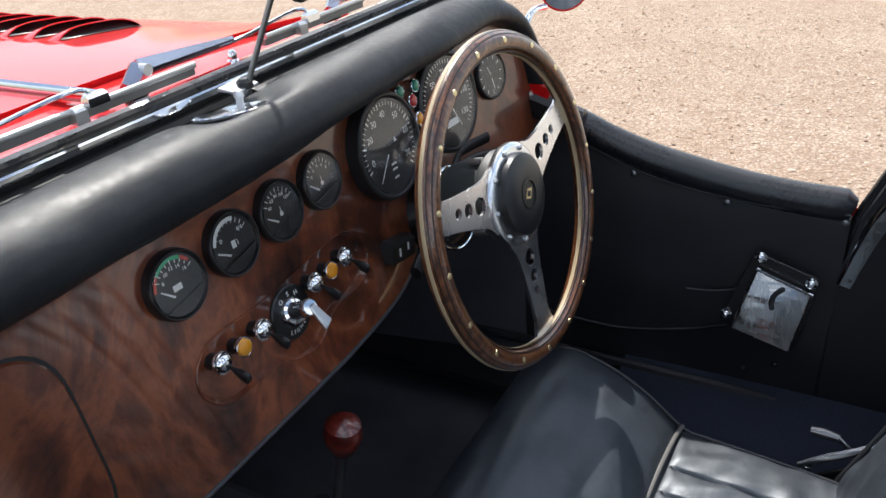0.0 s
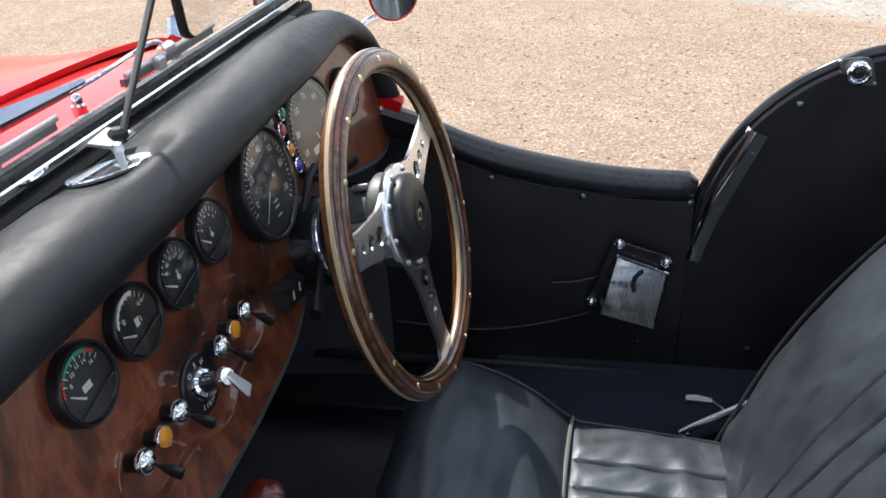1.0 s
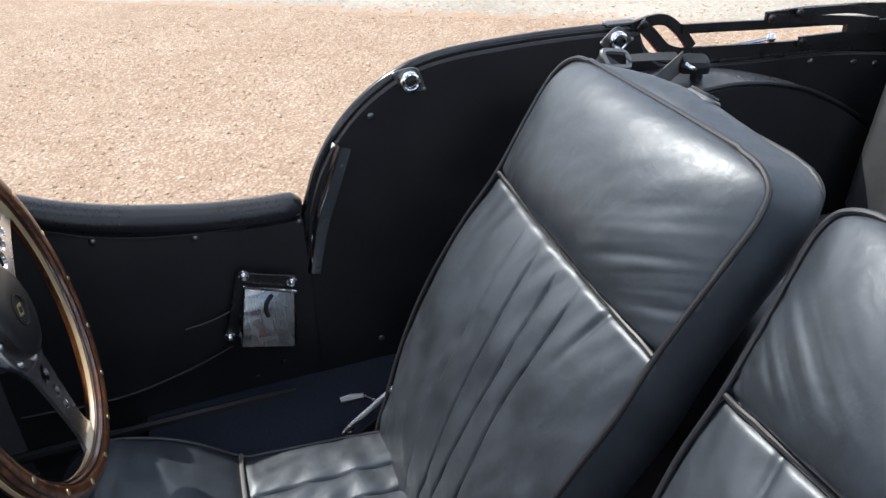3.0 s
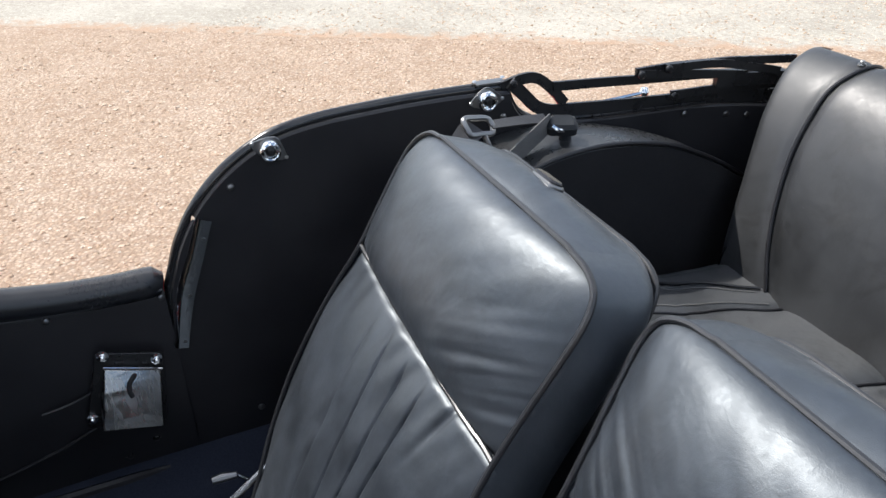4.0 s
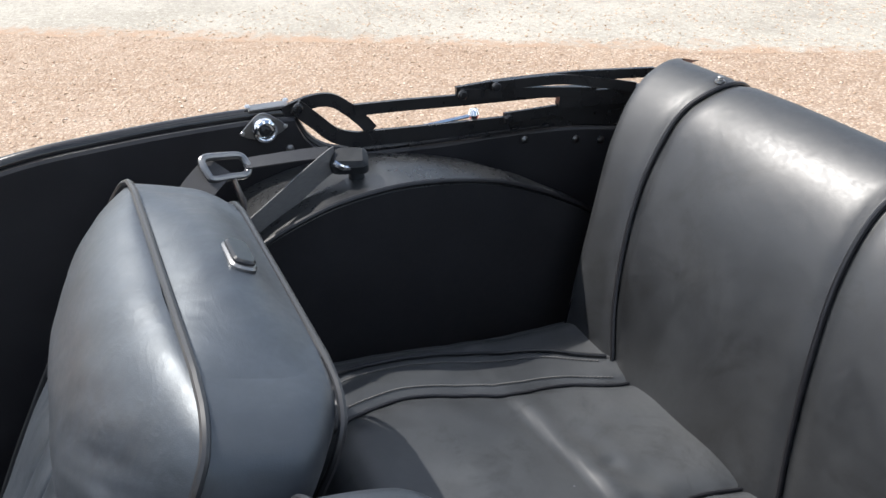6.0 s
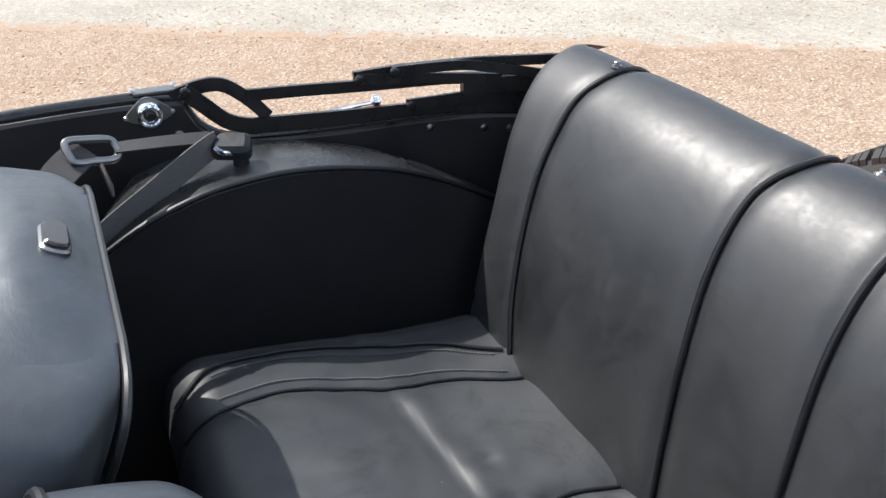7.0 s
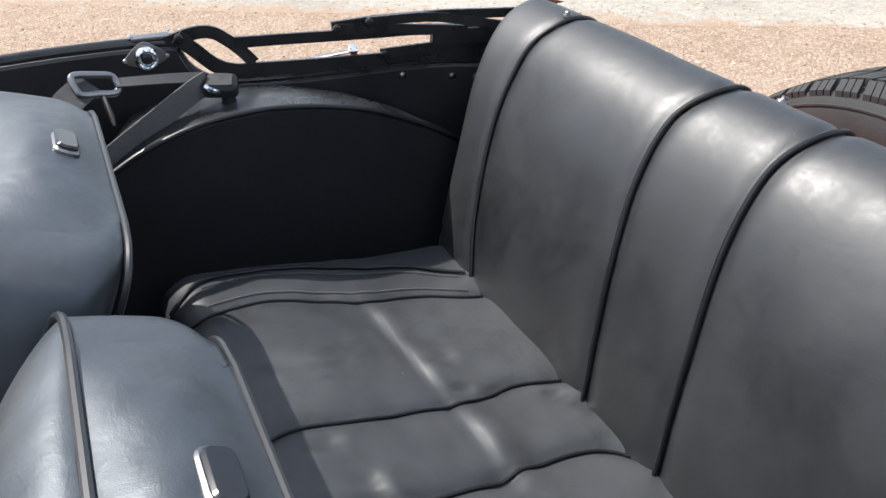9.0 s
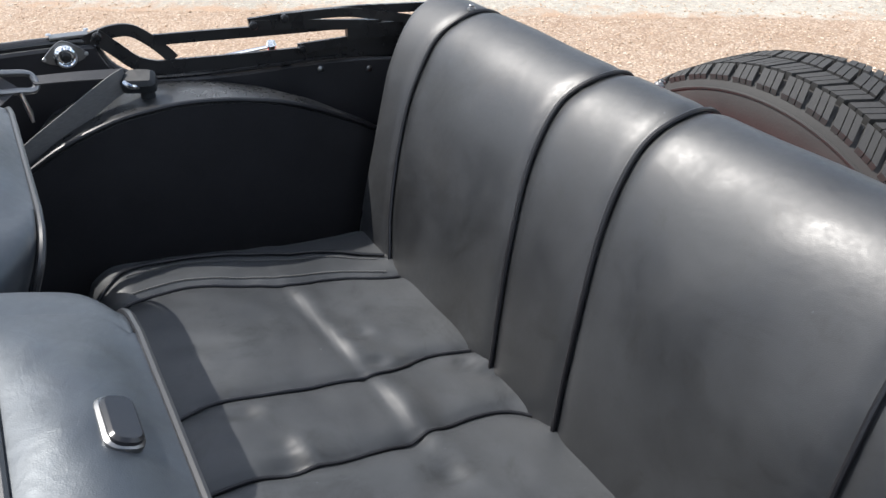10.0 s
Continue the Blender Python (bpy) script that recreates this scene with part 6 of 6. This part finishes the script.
def webbing(pts, width, twist):
    """A flat strap along points; twist gives its width's direction at start and end."""
    pts = smooth(pts, 6)
    a, b = Vector(twist[0]), Vector(twist[1])
    rows = []
    for i, p in enumerate(pts):
        t = (pts[min(i + 1, len(pts) - 1)] - pts[max(i - 1, 0)]).normalized()
        w = a.lerp(b, i / (len(pts) - 1))
        w = (w - t * w.dot(t)).normalized() * (width / 2)
        nn = t.cross(w).normalized() * 0.0009
        rows.append([p - w - nn, p + w - nn, p + w + nn, p - w + nn])
    return grid(rows, True, True)


part("webbing", webbing([(0.490, -0.375, 0.690), (0.507, -0.427, 0.733), (0.526, -0.489, 0.764), (0.545, -0.550, 0.792), (0.556, -0.572, 0.797)], 0.031, ((0.1, -0.3, -0.95), (0.25, -0.45, -0.85))), M["pale_webbing"], belt, "lower run of the belt, sunlight put into its pale colour")
part("webbing", webbing([(0.535, -0.462, 0.822), (0.543, -0.495, 0.817), (0.554, -0.532, 0.810), (0.562, -0.568, 0.803)], 0.017, ((0.8, 0.3, 0.30), (0.7, 0.25, 0.50))), M["webbing"], belt, "upper run of the belt, shade put into its dark colour")
part("webbing", webbing([(0.470, -0.352, 0.765), (0.490, -0.380, 0.796), (0.510, -0.410, 0.818), (0.532, -0.436, 0.827)], 0.034, ((0.55, 0.6, 0.5), (0.6, 0.5, 0.5))), M["webbing"], belt)
d0 = Vector((0.529, -0.442, 0.826))
du, dv = Vector((0.30, -0.90, -0.20)).normalized(), Vector((0.62, 0.10, 0.70)).normalized()
ring = [d0 + du * (0.0255 * sx) + dv * (0.0125 * sy) for sx, sy in ((-0.95, -0.4), (-0.8, -1), (0, -1), (0.7, -1), (0.97, -0.5), (1, 0.2), (0.8, 0.85), (0, 1), (-0.8, 1), (-1, 0.5))]
part("d_ring", tube(smooth(ring, 4, True), 0.0042, 10, True), M["dull"], belt, "dark steel adjuster ring")
part("ring_tongue", tube([d0 + Vector((-0.010, -0.004, -0.012)), d0 + Vector((-0.022, -0.008, -0.034)), d0 + Vector((-0.026, -0.008, -0.044))], [0.006, 0.008, 0.004], 8, flat=0.3), M["steel"], belt, "steel tongue below the ring")
am = Matrix.Translation((0.550, -0.588, 0.788)) @ Matrix.Rotation(radians(-24), 4, "Z") @ Matrix.Rotation(radians(-22), 4, "Y")
reel = part("anchor_cap", plate(rounded([(-0.017, -0.023), (0.015, -0.020), (0.017, 0.014), (0.004, 0.024), (-0.016, 0.022)], 0.010, 6), 0.017, am, 0.0055), M["pad"], belt, "smooth black plastic anchor cap")
part("anchor_stem", lathe([(0.010, -0.030), (0.0085, 0.004), (0, 0.004)], Matrix.Translation((0.548, -0.594, 0.790)), 14), M["pad"], reel, "short stem")
part("anchor_buckle", tube(smooth([(0.540, -0.566, 0.799), (0.534, -0.574, 0.793), (0.536, -0.586, 0.790)], 5), 0.0034, 8), M["chrome"], reel, "small chrome buckle edge")
rear_belt = thing("rear_lap_belt", (0.43, -0.83, 0.55), "black lap belt end tucked beside the rear bench", "seat belt")
stalk = part("buckle", plate(rounded([(-0.015, -0.028), (0.015, -0.028), (0.017, 0.026), (-0.013, 0.030)], 0.009), 0.012, Matrix.Translation((0.446, -0.856, 0.548)) @ Matrix.Rotation(radians(-90), 4, "Y") @ Matrix.Rotation(radians(78), 4, "Z"), 0.004), M["cap"], rear_belt, "black moulded buckle")
part("tongue", tube([(0.432, -0.866, 0.512), (0.431, -0.873, 0.482)], 0.0024, 8), M["chrome"], stalk, "bright steel tongue edge")
part("tongue", tube(smooth([(0.434, -0.855, 0.552), (0.433, -0.858, 0.535), (0.433, -0.864, 0.520)], 4), 0.0016, 6), M["dull"], stalk)
part("webbing", webbing([(0.448, -0.862, 0.53), (0.446, -0.868, 0.50), (0.444, -0.874, 0.46)], 0.028, ((0.1, 0.95, 0.1), (0.1, 0.95, 0.1))), M["rubber"], rear_belt)

# ---- spare wheel ----
SPC = Vector((0.02, -1.15, 0.545))
spm = Matrix.Translation(SPC) @ Matrix.Rotation(radians(-91), 4, "X") @ Matrix.Diagonal((1.025, 1.025, 1, 1))
spare = thing("spare_wheel", (0.0, -1.24, 0.25), "spare wheel with a worn road tyre on the tail", "wheel")
# z of spm points forward-ish out of the tyre's front face
prof = [(0.205, -0.010), (0.222, 0.002), (0.250, 0.008), (0.275, 0.004), (0.289, -0.006), (0.2925, -0.012), (0.2925, -0.150), (0.286, -0.158), (0.25, -0.172), (0.205, -0.155)]
tyre = part("tyre", lathe([(0.20, -0.14)] + prof[::-1] + [(0.20, -0.02)], spm, 96), M["tyre"], spare, "black rubber tyre with block tread", 40)
part("sidewall_rib", tube([spm @ Vector((0.281 * math.cos(2 * math.pi * i / 96), 0.281 * math.sin(2 * math.pi * i / 96), 0.0005)) for i in range(96)], 0.0022, 6, True), M["tyre"], tyre, "raised sidewall rib")


def block_mesh(name, h0, h1, r0, r1, sweep, skew):
    """One tread block with a sipe, shaped round the tyre's axis."""
    bm = bmesh.new()
    for k0, k1 in ((0.0, 0.28), (0.33, 0.62), (0.67, 1.0)):
        rows = []
        for q in (0.0, 0.5, 1.0):
            h = h0 + (h1 - h0) * q
            r = r0 + (r1 - r0) * q
            row = []
            for k, rr in ((k0, r - 0.010), (k0, r), (k1, r), (k1, r - 0.010)):
                a = sweep * (k - 0.5) + skew * q
                row.append((rr * math.cos(a), rr * math.sin(a), h))
            rows.append(row)
        grid(rows, True, True, bm)
    me = bpy.data.meshes.new(name)
    bmesh.ops.recalc_face_normals(bm, faces=bm.faces)
    bm.to_mesh(me)
    bm.free()
    me.materials.append(M["tyre"])
    return me


COUNT = 56
step = 2 * math.pi / COUNT
shoulder = block_mesh("shoulder_block", -0.006, -0.038, 0.2955, 0.3015, step * 0.80, step * 0.55)
middle = block_mesh("tread_block", -0.045, -0.078, 0.3018, 0.3028, step * 0.84, -step * 0.35)
middle_b = block_mesh("tread_block", -0.084, -0.117, 0.3028, 0.3018, step * 0.84, step * 0.35)
shoulder_b = block_mesh("shoulder_block", -0.123, -0.160, 0.3015, 0.2925, step * 0.80, step * 0.55)
for me, off in ((shoulder, 0.0), (middle, 0.45), (middle_b, 0.2), (shoulder_b, 0.3)):
    for i in range(COUNT):
        ob = new(me.name.split(".")[0], me)
        ob.parent = tyre
        ob.matrix_basis = spm @ Matrix.Rotation(step * (i + off), 4, "Z")
wheel_rim = part("wheel_disc", lathe([(0.205, -0.012), (0.200, -0.004), (0.195, -0.012), (0.185, -0.03), (0.17, -0.06), (0.10, -0.05), (0.06, -0.04), (0, -0.04)], spm, 64), M["rubber"], spare, "dark wheel disc")
part("valve", tube([spm @ Vector((-0.13, 0.135, -0.03)), spm @ Vector((-0.135, 0.14, 0.0))], 0.004, 8), M["chrome"], wheel_rim)
